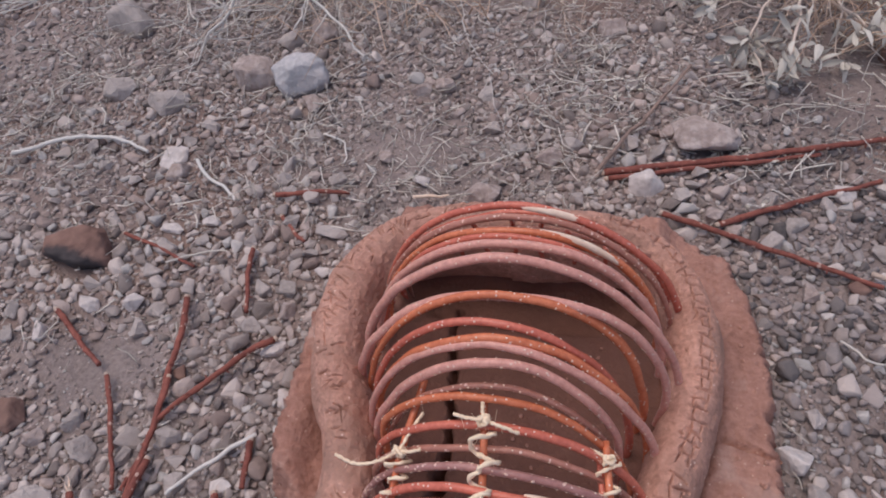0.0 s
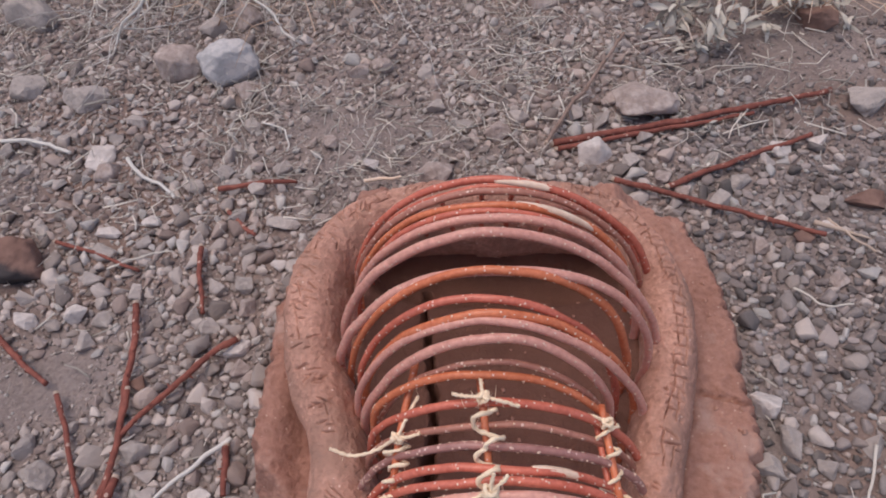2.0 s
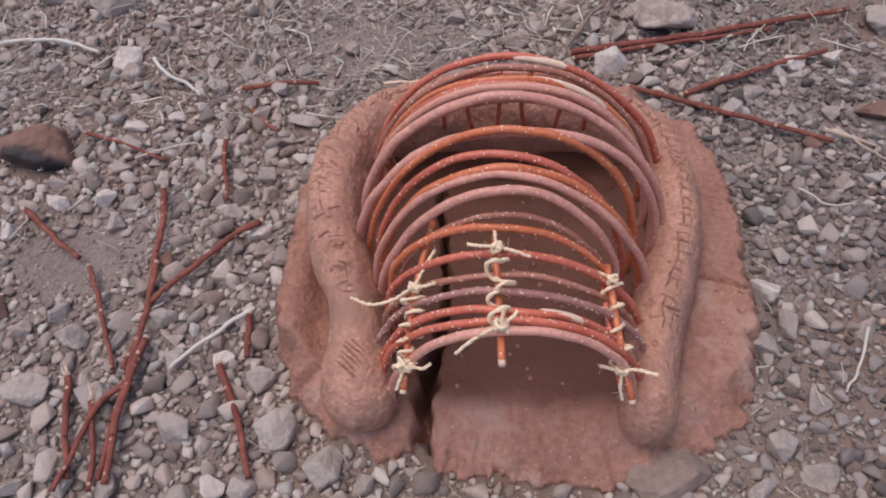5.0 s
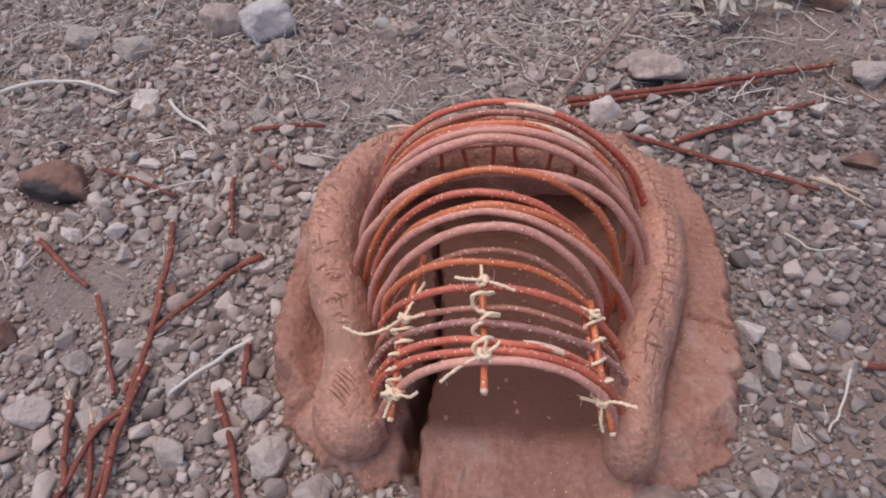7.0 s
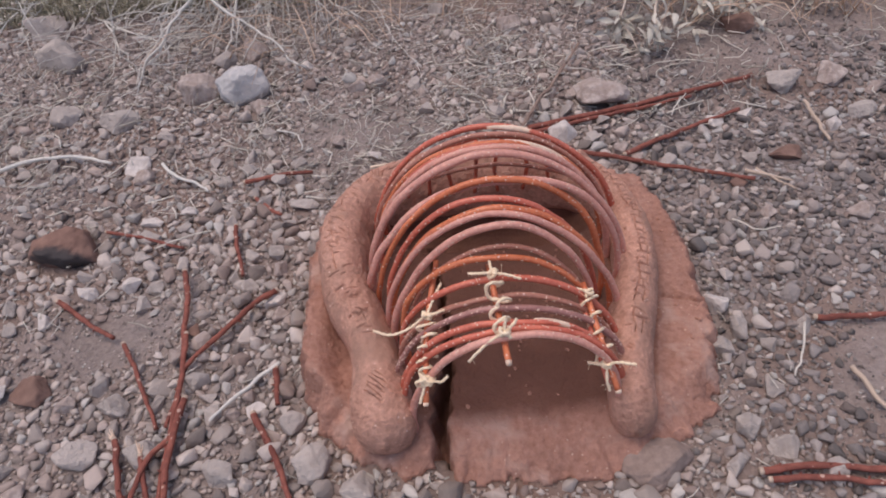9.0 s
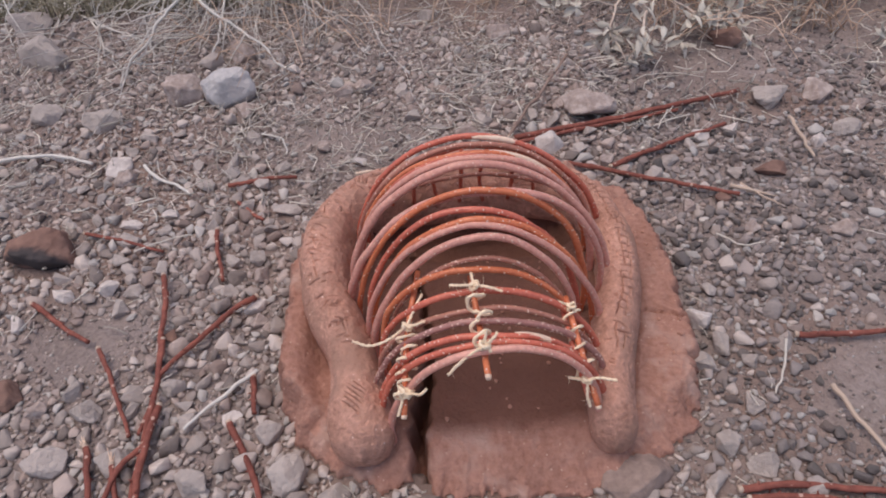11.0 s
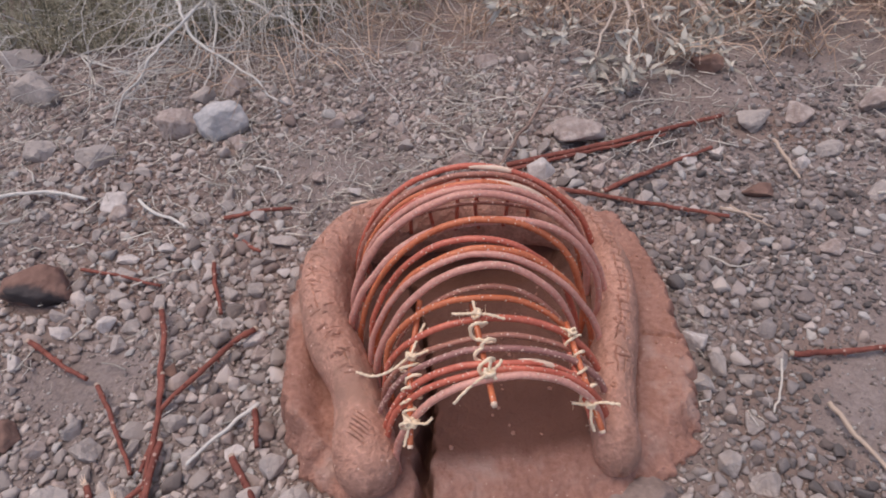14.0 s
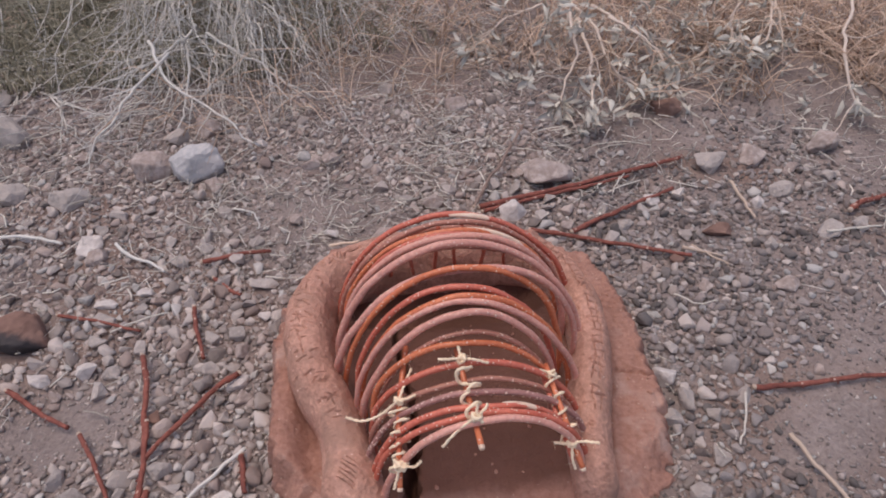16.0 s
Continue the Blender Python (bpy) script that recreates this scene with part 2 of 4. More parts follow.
def rock_shape(gen, corners):
    """A broken rock: a hull with worn edges and a rough, pitted face."""
    v, f = chip_shape(gen, corners, 0.0)
    bm = bmesh.new()
    vs = [bm.verts.new(p) for p in v]
    for t in f:
        bm.faces.new([vs[k] for k in t])
    for cuts in (3, 2):
        bmesh.ops.subdivide_edges(bm, edges=bm.edges[:], cuts=cuts, use_grid_fill=True)
        bmesh.ops.triangulate(bm, faces=bm.faces)
    for _ in range(4):
        bmesh.ops.smooth_vert(bm, verts=bm.verts, factor=0.5, use_axis_x=True, use_axis_y=True, use_axis_z=True)
    bm.verts.index_update()
    v = np.array([q.co for q in bm.verts])
    f = np.array([[q.index for q in t.verts] for t in bm.faces])
    bm.free()
    off = gen.uniform(0, 50, 3)
    w = np.array([0.07 * noise.noise(Vector(p * 1.8 + off)) + 0.045 * noise.fractal(Vector(p * 5.0 + off), 0.9, 2.0, 4) for p in v])
    return v * (1 + w)[:, None], f


def ground_z(x, y):
    near = max(0.0, 1 - max(abs(x - 0.045), abs(y)) / 0.34)
    z = (0.009 * fbm(x * 3.1, y * 3.1, 4.0) + 0.005 * fbm(x * 11, y * 11, 9.0)) * (1 - min(1, near * 4)) + 0.03 * max(0, y - 0.9)
    return z - 0.06 if near > 0 and slab_depth(x, y) > 0.09 else z


# the clay slab's plan: a rounded square
SX, SY, SA, SB, SN = 0.042, 0.005, 0.252, 0.249, 3.4


def slab_depth(x, y):
    """1 in the middle of the slab, 0 at its rim, below 0 outside."""
    a = math.atan2(y - SY, x - SX)
    rim = 1 + 0.022 * fbm(math.cos(a) * 4, math.sin(a) * 4, 2.0, 3) + 0.034 * fbm(math.cos(a) * 13, math.sin(a) * 13, 7.0, 3) + 0.016 * fbm(math.cos(a) * 42, math.sin(a) * 42, 4.0, 2)
    if y < -0.12:
        rim += 0.045 * max(0, min(1, (x + 0.035) / 0.03)) * max(0, min(1, (0.21 - x) / 0.03)) * min(1, (-0.12 - y) / 0.06)
        rim += 0.03 * noise.noise(Vector((x * 45, y * 45, 1.0))) * min(1, (-0.12 - y) / 0.06)
    return 1 - ((abs(x - SX) / SA) ** SN + (abs(y - SY) / SB) ** SN) ** (1 / SN) / rim


# ---------- ground ----------
def axis_steps(lo, hi, step, far):
    inner = list(np.arange(lo, hi + 1e-6, step))
    grow, s = [], step
    p = 0.0
    while p < far:
        s *= 1.35
        p += s
        grow.append(p)
    return [lo - g for g in grow[::-1]] + inner + [hi + g for g in grow]


gx, gy = axis_steps(-1.5, 1.5, 0.0125, 400), axis_steps(-0.7, 1.9, 0.0125, 400)
verts, faces = [], []
for y in gy:
    for x in gx:
        z = ground_z(x, y) if abs(x) < 3 and abs(y) < 3.5 else 0.078
        verts.append((x, y, z))
W = len(gx)
for j in range(len(gy) - 1):
    for i in range(W - 1):
        faces.append((j * W + i, j * W + i + 1, (j + 1) * W + i + 1, (j + 1) * W + i))
thing("ground", mesh_of("ground", verts, faces, M_SOIL), "dusty grey-brown soil strewn with gravel and straw", "ground", kind="structure")

# ---------- gravel ----------
V0, F0 = ico(1)
SHAPES1 = [chip_shape(rng, 10 + k % 6, 0.085) for k in range(40)]
SHAPESM = [chip_shape(rng, 11 + k % 4, 0.0) for k in range(30)]
SHAPES0 = [chip_shape(rng, 8 + k % 3, 0.0) for k in range(20)]
TAKEN = {}
CELL = 0.03


def free_spot(x, y, r, slack):
    ci, cj = int(x // CELL), int(y // CELL)
    for i in range(ci - 1, ci + 2):
        for j in range(cj - 1, cj + 2):
            for ox, oy, orad in TAKEN.get((i, j), ()):
                if (ox - x) ** 2 + (oy - y) ** 2 < (slack * (r + orad)) ** 2:
                    return False
    return True


def take_spot(x, y, r):
    reach = int(r // CELL) + (1 if r > CELL else 0)
    ci, cj = int(x // CELL), int(y // CELL)
    if reach == 0:
        TAKEN.setdefault((ci, cj), []).append((x, y, r))
    else:
        for i in range(ci - reach, ci + reach + 1):
            for j in range(cj - reach, cj + reach + 1):
                cx, cy = (i + 0.5) * CELL, (j + 0.5) * CELL
                if (cx - x) ** 2 + (cy - y) ** 2 < (r + CELL) ** 2:
                    TAKEN.setdefault((i, j), []).append((x, y, r))


def stoniness(x, y):
    """How densely the ground is covered with pebbles."""
    s = 0.85 + 0.7 * fbm(x * 2.6 + 3, y * 2.6, 1.0, 2)
    s += 0.6 * math.exp(-((x + 0.3) ** 2 + (y + 0.08) ** 2) / 0.06) + 0.5 * math.exp(-((x - 0.36) ** 2 + (y - 0.02) ** 2) / 0.025)
    s += 0.5 * math.exp(-((y + 0.3) / 0.08) ** 2)
    s -= 1.7 * math.exp(-((x + 0.47) ** 2 / 0.009 + (y + 0.02) ** 2 / 0.004))
    s -= 0.45 * math.exp(-((x + 0.22) ** 2 / 0.03 + (y - 0.4) ** 2 / 0.008))
    s -= 0.9 * math.exp(-((x - 0.5) ** 2 / 0.02 + (y + 0.1) ** 2 / 0.03))
    s -= 0.6 * max(0, min(1, (y - 0.22) / 0.4)) + 0.3 * max(0, min(1, (x - 0.4) / 0.2))
    s += 0.35 * max(0, min(1, (-0.45 - x) / 0.2)) * max(0, min(1, (y - 0.3) / 0.1))
    return s


# ---------- single stones ----------
STONE_LABELS = {
    "stone": (M_STONE, "dusty grey angular stone lying on the gravel"),
    "blue": (M_BLUE, "pale blue-grey angular rock on the soil"),
    "pink": (M_PINK, "pinkish grey weathered stone on the soil"),
    "red": (M_RED, "rust-red rough stone on the gravel"),
    "burnt": (M_BLACKSIDE, "rust-red stone with a sooty black side"),
    "pale": (M_PALE, "chalky white stone chip on the gravel"),
}


def single_stone(kind, x, y, sx, sy, sz, turn=0.0, seed=0, label="", corners=13, sink=0.2):
    """Half sizes sx, sy, sz in metres."""
    gen = np.random.default_rng(seed + 100)
    mat, text = STONE_LABELS[kind]
    if sx <= 0.0175:
        v, f = chip_shape(gen, 9 + seed % 5, 0.07)
    else:
        v, f = rock_shape(gen, corners + seed % 4)
    me = mesh_of("stone", v * (sx * 0.92, sy * 0.92, sz), f.tolist(), mat, sx > 0.0175)
    ob = thing("stone", me, label or text, "stone", "loose stones",
               at=pose(x, y, ground_z(x, y) + sz * (1 - 2 * (sink if sx <= 0.0175 else sink + 0.12)), 0, 0, turn))
    take_spot(x, y, max(sx, sy) * 0.92)
    return ob


STONES = (
    ("blue", -0.408, 0.559, 0.056, 0.044, 0.042, 10, 71, "large pale blue-grey angular rock on the soil", 19),
    ("pink", -0.499, 0.565, 0.047, 0.034, 0.036, -8, 2, "large buff angular rock beside a blue-grey one", 16),
    ("pink", -0.368, 0.497, 0.019, 0.022, 0.016, 20, 3), ("pink", 0.256, 0.436, 0.052, 0.04, 0.03, 5, 4, "flat brown triangular stone on the soil"),
    ("pale", 0.173, 0.336, 0.03, 0.022, 0.02, 12, 5, "rounded pale grey stone beside red rods"), ("burnt", -0.61, 0.144, 0.057, 0.04, 0.037, 5, 31, "rust-red stone with a sooty black side", 20),
    ("pale", 0.314, -0.038, 0.021, 0.018, 0.019, 30, 7, "pale pinkish block of stone beside the clay slab"), ("stone", 0.326, -0.078, 0.011, 0.021, 0.014, 25, 8),
    ("stone", 0.296, -0.102, 0.017, 0.012, 0.012, -10, 9), ("stone", -0.183, -0.228, 0.025, 0.021, 0.02, 35, 10, "grey angular stone beside the clay slab"),
    ("stone", -0.131, -0.257, 0.023, 0.024, 0.02, 12, 11), ("pale", -0.548, 0.064, 0.026, 0.013, 0.012, -25, 12),
    ("pale", -0.557, 0.353, 0.022, 0.03, 0.016, -15, 13, "chalky buff angular stone on the soil"), ("pink", -0.539, 0.322, 0.02, 0.018, 0.016, 10, 14),
    ("stone", -0.843, 0.734, 0.06, 0.045, 0.045, 0, 15, "large grey rock below a dead bush"), ("stone", -0.937, 0.905, 0.05, 0.04, 0.035, 30, 16),
    ("stone", -0.472, 0.684, 0.03, 0.024, 0.026, 10, 17), ("pink", -0.414, 0.702, 0.035, 0.026, 0.028, -20, 18), ("pink", -0.153, 0.563, 0.023, 0.02, 0.018, 0, 19),
    ("pink", -0.193, 0.55, 0.022, 0.016, 0.014, 15, 20), ("stone", 0.562, 0.434, 0.035, 0.028, 0.024, 5, 21), ("red", 0.501, 0.245, 0.03, 0.016, 0.012, -4, 22, "flat red-brown stone on the gravel"),
    ("pink", 0.792, 0.459, 0.04, 0.03, 0.028, 10, 23), ("red", 0.546, 0.633, 0.032, 0.026, 0.026, 0, 24), ("pale", 0.477, 0.363, 0.013, 0.012, 0.01, 30, 25),
    ("stone", -0.489, 0.171, 0.024, 0.015, 0.012, -15, 26), ("pale", -0.492, 0.207, 0.022, 0.01, 0.008, -5, 27), ("pale", -0.267, 0.025, 0.02, 0.012, 0.009, 25, 28),
    ("pink", 0.035, 0.385, 0.024, 0.018, 0.016, 10, 29), ("pink", -0.049, 0.307, 0.036, 0.022, 0.018, 25, 30, "rough buff stone behind the clay model"),
    ("stone", -0.249, 0.217, 0.026, 0.014, 0.01, 0, 31), ("pale", -0.145, 0.329, 0.014, 0.012, 0.01, 15, 32), ("pink", -0.211, 0.374, 0.014, 0.013, 0.011, 0, 33),
    ("stone", -0.629, 0.486, 0.04, 0.03, 0.025, 20, 34), ("stone", -0.754, 0.523, 0.036, 0.03, 0.022, -10, 35), ("stone", -0.388, -0.202, 0.024, 0.02, 0.015, 20, 36),
    ("stone", -0.446, -0.128, 0.024, 0.016, 0.014, -20, 37), ("stone", -0.466, -0.196, 0.026, 0.02, 0.016, 10, 38), ("stone", -0.345, -0.101, 0.017, 0.013, 0.012, 30, 39),
    ("stone", -0.291, -0.229, 0.024, 0.018, 0.015, 0, 40), ("pale", -0.265, -0.147, 0.014, 0.011, 0.008, 40, 41), ("stone", -0.212, -0.171, 0.017, 0.015, 0.014, 15, 42),
    ("stone", 0.326, -0.237, 0.02, 0.016, 0.013, 15, 43), ("stone", 0.294, -0.209, 0.016, 0.014, 0.012, 65, 44), ("stone", 0.274, -0.253, 0.018, 0.015, 0.013, 10, 45),
    ("pink", 0.647, 0.446, 0.03, 0.026, 0.02, 40, 46), ("pale", 0.421, 0.342, 0.018, 0.014, 0.012, 10, 47), ("stone", 0.353, 0.283, 0.02, 0.014, 0.01, 25, 48),
    ("pink", 0.114, 0.729, 0.03, 0.02, 0.018, 10, 49), ("stone", -0.032, 0.821, 0.025, 0.02, 0.018, 0, 50), ("stone", 0.654, 0.339, 0.025, 0.02, 0.016, 0, 51),
    ("stone", 0.68, 0.221, 0.03, 0.022, 0.016, 25, 52), ("pale", 0.6, 0.31, 0.018, 0.014, 0.012, 45, 53), ("pink", 0.554, 0.103, 0.024, 0.016, 0.012, 10, 54),
    ("red", -0.369, -0.024, 0.012, 0.01, 0.008, 0, 55), ("red", -0.559, -0.105, 0.03, 0.024, 0.018, 0, 56), ("red", 0.408, 0.185, 0.016, 0.012, 0.008, 12, 57),
)
for s in STONES:
    single_stone(*s)
# more of the middle-sized stones, by chance
for k in range(420):
    x, y = (rng.uniform(-1.2, 1.1), rng.uniform(-0.4, 1.0)) if k < 130 else (rng.normal(-0.2, 0.3), rng.uniform(-0.36, 0.45))
    r = rng.uniform(0.0095, 0.0145) * (1.15 if y > 0.4 else 1)
    if slab_depth(x, y) > -0.08 or stoniness(x, y) < 0.35 or not free_spot(x, y, r, 0.95):
        continue
    single_stone(("stone", "stone", "pink", "stone", "pale")[k % 5 if k % 10 != 4 else 0], x, y, r * 1.15, r * 0.95, r * rng.uniform(0.65, 0.9), rng.uniform(0, 180), 200 + k)

# two tones of gravel: mixed, and a darker one that thickens past the slab
SORTS = {"mixed": [[], [], 0], "dark_sort": [[], [], 0]}


def add_pebble(x, y, r, shapes, sink, flat):
    sort = SORTS["dark_sort" if rng.random() < 0.85 * max(0.0, min(1.0, (x - 0.22) / 0.12)) * max(0.0, min(1.0, (0.95 - y) / 0.3)) else "mixed"]
    s, tris = shapes[rng.integers(len(shapes))]
    rot = np.array(Euler(rng.uniform(-0.6, 0.6, 2).tolist() + [rng.uniform(0, 6.28)]).to_matrix())
    size = r * np.array([rng.uniform(0.95, 1.4), rng.uniform(0.75, 1.0), rng.uniform(*flat)])
    v = (s * size) @ rot.T
    v += (x, y, ground_z(x, y) + size[2] * sink)
    sort[0].append(v)
    sort[1].append(tris + sort[2])
    sort[2] += len(v)


for big, number, lo, hi, slack in ((True, 5000, 0.0085, 0.0145, 0.8), (True, 26000, 0.0055, 0.009, 0.74), (True, 60000, 0.0032, 0.0058, 0.68), (False, 95000, 0.0012, 0.0031, 0.64)):
    for _ in range(number):
        x = rng.normal(0.0, 0.62) if rng.random() < 0.7 else rng.uniform(-1.5, 1.5)
        y = rng.uniform(-0.45, 1.15) if rng.random() < 0.94 else rng.normal(0.3, 0.75)
        if abs(x) > 1.5 + 0.3 * rng.normal() or abs(y - 0.35) > 0.8 + 0.25 * abs(rng.normal()) + (0.5 if y > 0 else 0):
            continue
        r = lo + (hi - lo) * rng.random() ** 1.8
        dense = stoniness(x, y)
        if (big and rng.random() > dense - (0.25 if r > 0.0085 else 0)) or (not big and rng.random() > 0.45 + dense) or slab_depth(x, y) > -0.012 - r * 2.2:
            continue
        if (r > 0.0085 and rng.random() < (0.85 if x > 0.42 and y < 0.3 else 0.6 if x > 0.28 and y < 0.25 else 0.5 if y > 0.3 else 0.0)) or not free_spot(x, y, r, slack):
            continue
        take_spot(x, y, r)
        if big:
            add_pebble(x, y, r, SHAPES1 if r > 0.005 else SHAPESM, rng.uniform(0.15, 0.6), (0.62, 0.95))
        else:
            add_pebble(x, y, r, SHAPES0, 0.35, (0.6, 1.0))
for name, sort, mat, label in (("gravel", "mixed", M_GRAVEL, "mixed grey and pinkish gravel covering the soil"), ("slate_gravel", "dark_sort", M_DARK_GRAVEL, "darker gravel mixed into the soil")):
    allv, allf = np.concatenate(SORTS[sort][0]), np.concatenate(SORTS[sort][1])
    me = bpy.data.meshes.new(name)
    me.vertices.add(len(allv))
    me.vertices.foreach_set("co", allv.astype(np.float32).ravel())
    me.loops.add(len(allf) * 3)
    me.loops.foreach_set("vertex_index", allf.astype(np.int32).ravel())
    me.polygons.add(len(allf))
    me.polygons.foreach_set("loop_start", np.arange(0, len(allf) * 3, 3, dtype=np.int32))
    me.materials.append(mat)
    me.update(calc_edges=True)
    thing(name, me, label, "gravel", kind="stuff")

# ---------- the clay model ----------
model = tagged(new("clay_tunnel_model"), "red clay slab with two coils and a tunnel of willow hoops", "clay model")

# centre lines of the coils: x, y, half width, height of the top
COIL_L = ((0.05, 0.167, 0.026, 0.124), (-0.065, 0.17, 0.029, 0.116), (-0.128, 0.14, 0.032, 0.11), (-0.155, 0.075, 0.034, 0.12), (-0.153, 0.0, 0.033, 0.12),
          (-0.14, -0.05, 0.031, 0.114), (-0.12, -0.095, 0.027, 0.106), (-0.107, -0.14, 0.03, 0.099), (-0.102, -0.175, 0.034, 0.098), (-0.1, -0.202, 0.035, 0.09), (-0.099, -0.23, 0.033, 0.078))
COIL_R = ((0.01, 0.165, 0.026, 0.124), (0.12, 0.172, 0.028, 0.112), (0.182, 0.145, 0.028, 0.096), (0.208, 0.075, 0.028, 0.1), (0.21, 0.0, 0.028, 0.1),
          (0.197, -0.06, 0.027, 0.1), (0.182, -0.11, 0.027, 0.102), (0.173, -0.16, 0.026, 0.097), (0.168, -0.2, 0.025, 0.086), (0.166, -0.228, 0.023, 0.07))


def crack_x(y):
    return -0.034 - 0.16 * max(0, y) + 0.006 * math.sin((y + 0.14) * 26) * (1 if y < 0 else 0.5) + 0.005 * noise.noise(Vector((y * 60, 0, 5)))


RIM_Y, RIM_X = [p[1] for p in COIL_R[:2:-1]], [p[0] + p[2] for p in COIL_R[:2:-1]]


def coil_rim(y):
    """Where the outer foot of the right coil meets the slab."""
    return float(np.interp(y, RIM_Y, RIM_X))


def slab_z(x, y):
    d = slab_depth(x, y)
    if d < -0.015:
        return None
    t = max(0.0, min(1.0, (d + 0.015) / (0.05 + 0.16 * max(0.0, min(1.0, (-0.13 - y) / 0.05)))))
    z = 0.004 + 0.027 * (t * t * (3 - 2 * t)) ** 0.6
    inside = 1 / (1 + math.exp(-((x + 0.1 + 0.3 * max(0, min(0.15, y + 0.1))) / 0.006))) * 1 / (1 + math.exp(((x - 0.19) / 0.006)))
    rough = 0.0016 * fbm(x * 22, y * 22, 3.0) + 0.0016 * fbm(x * 90, y * 90, 1.0)
    rough += 0.004 * fbm(x * 50, y * 50, 6.0) * max(0.0, 1 - d / 0.08)
    front = max(0.0, min(1.0, (y + 0.215) / 0.03))
    z += rough * (1 - 0.85 * inside * front)
    z -= 0.007 * math.exp(-((x - coil_rim(y)) / 0.005) ** 2) * (1 if y < 0.1 else 0)
    # the left flank stands up beyond a hollow along the coil
    foot = -0.17 + 0.1 * max(0, -0.05 - y) + 0.004 * fbm(y * 30, 1.0, 2.0)
    z += (0.031 + 0.008 * fbm(x * 18, y * 18, 8.0)) * t / (1 + math.exp((x - foot) / 0.0065)) * max(0, min(1, (0.2 - y) / 0.1)) * max(0, min(1, (y + 0.215) / 0.03))
    z -= 0.007 * inside * max(0.0, min(1.0, (y + 0.26) / 0.1))
    # the trough curves up to the coils
    z += 0.03 * inside * front * min(1.2, abs(x - 0.035) / 0.12) ** 4 * 0.6
    # the floor is sunk at the back, a pit added to deepen the shade
    z -= 0.045 * inside / (1 + math.exp(-(y - 0.085) / 0.006)) / (1 + math.exp((y - 0.15) / 0.004)) / (1 + math.exp((abs(x - 0.03) - 0.135) / 0.006))
    # a long crack in the floor
    w = 0.0032 + 0.0046 * max(0, min(1, (-0.07 - y) / 0.09)) + 0.0012 * noise.noise(Vector((y * 40, 2, 0)))
    if y < 0.12:
        z -= 0.062 * math.exp(-(abs(x - crack_x(y)) / w) ** 4)
    # a fine crack across the right flank
    if 0.24 < x:
        z -= 0.013 * math.exp(-((y + 0.045 + 0.25 * (x - 0.27) + 0.004 * noise.noise(Vector((x * 120, 1, 1)))) / 0.0021) ** 2)
    return z


STEP = 0.0026
xs, ys = np.arange(-0.225, 0.335, STEP), np.arange(-0.285, 0.285, STEP)
index, verts, faces = {}, [], []
for j, y in enumerate(ys):
    for i, x in enumerate(xs):
        z = slab_z(x, y)
        if z is not None:
            index[i, j] = len(verts)
            verts.append((x, y, z))
edge_use = {}
for (i, j), a in index.items():
    q = [index.get(k) for k in ((i, j), (i + 1, j), (i + 1, j + 1), (i, j + 1))]
    if None not in q:
        faces.append(tuple(q))
        for k in range(4):
            e = (q[k], q[(k + 1) % 4])
            edge_use[e] = 1
skirt = {}
for a, b in [e for e in edge_use if (e[1], e[0]) not in edge_use]:
    for v in (a, b):
        if v not in skirt:
            skirt[v] = len(verts)
            x, y, z = verts[v]
            verts.append((SX + (x - SX) * 0.985, SY + (y - SY) * 0.985, -0.02))
    faces.append((b, a, skirt[a], skirt[b]))
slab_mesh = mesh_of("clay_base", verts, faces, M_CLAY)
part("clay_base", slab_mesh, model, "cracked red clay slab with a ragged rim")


def coil_length(path):
    line = smooth_path([(x, y, 0) for x, y, _, _ in path], 20)
    return sum((b - a).length for a, b in zip(line, line[1:]))


GIRTH = 0.042  # metres of surface for one radian round a coil


def strokes_across(path):
    """Scratches across a coil at odd angles, dense at its back, and a few parallel ones near its end."""
    gen, total, out = np.random.default_rng(21), coil_length(path), []
    for k in range(120):
        s = total * (0.16 + 0.66 * gen.random() ** 1.35)
        u = GIRTH * (math.pi / 2 + gen.normal(-0.22, 0.3))
        turn = gen.choice((1.3, 1.05, 1.55, 0.25), p=(0.4, 0.25, 0.2, 0.15)) + gen.normal(0, 0.12)
        half = gen.uniform(0.004, 0.0115)
        out.append((s, u, math.cos(turn) * half, math.sin(turn) * half, gen.uniform(0.0006, 0.0009), gen.uniform(0.003, 0.0062)))
    for k in range(6):
        out.append((total - 0.058 + 0.0042 * k, GIRTH * (1.72 - 0.06 * k), 0.0075, 0.0095 + 0.002 * (k % 2), 0.0006, 0.004))
    return out


def strokes_grid(path):
    """A lane of two wavering lines crossed by short ticks."""
    gen, total, out = np.random.default_rng(33), coil_length(path), []
    s = total * 0.2
    while s < total * 0.84:
        if gen.random() < 0.86:
            out.append((s, GIRTH * (1.78 + gen.normal(0, 0.05)), gen.normal(0, 0.0015), gen.uniform(0.007, 0.0145), gen.uniform(0.0007, 0.0011), gen.uniform(0.0045, 0.0072)))
        for lane in (1.62, 1.98):
            if gen.random() < 0.8:
                out.append((s + 0.005, GIRTH * (lane + gen.normal(0, 0.045)), gen.uniform(0.004, 0.0075), gen.normal(0, 0.0012), gen.uniform(0.0007, 0.0011), gen.uniform(0.0045, 0.0072)))
        s += gen.uniform(0.0085, 0.0135)
    for k in range(34):
        turn, half = gen.uniform(0, 3.14), gen.uniform(0.002, 0.006)
        out.append((total * gen.uniform(0.12, 0.93), GIRTH * gen.normal(1.8, 0.3), math.cos(turn) * half, math.sin(turn) * half, 0.0008, gen.uniform(0.003, 0.005)))
    return out


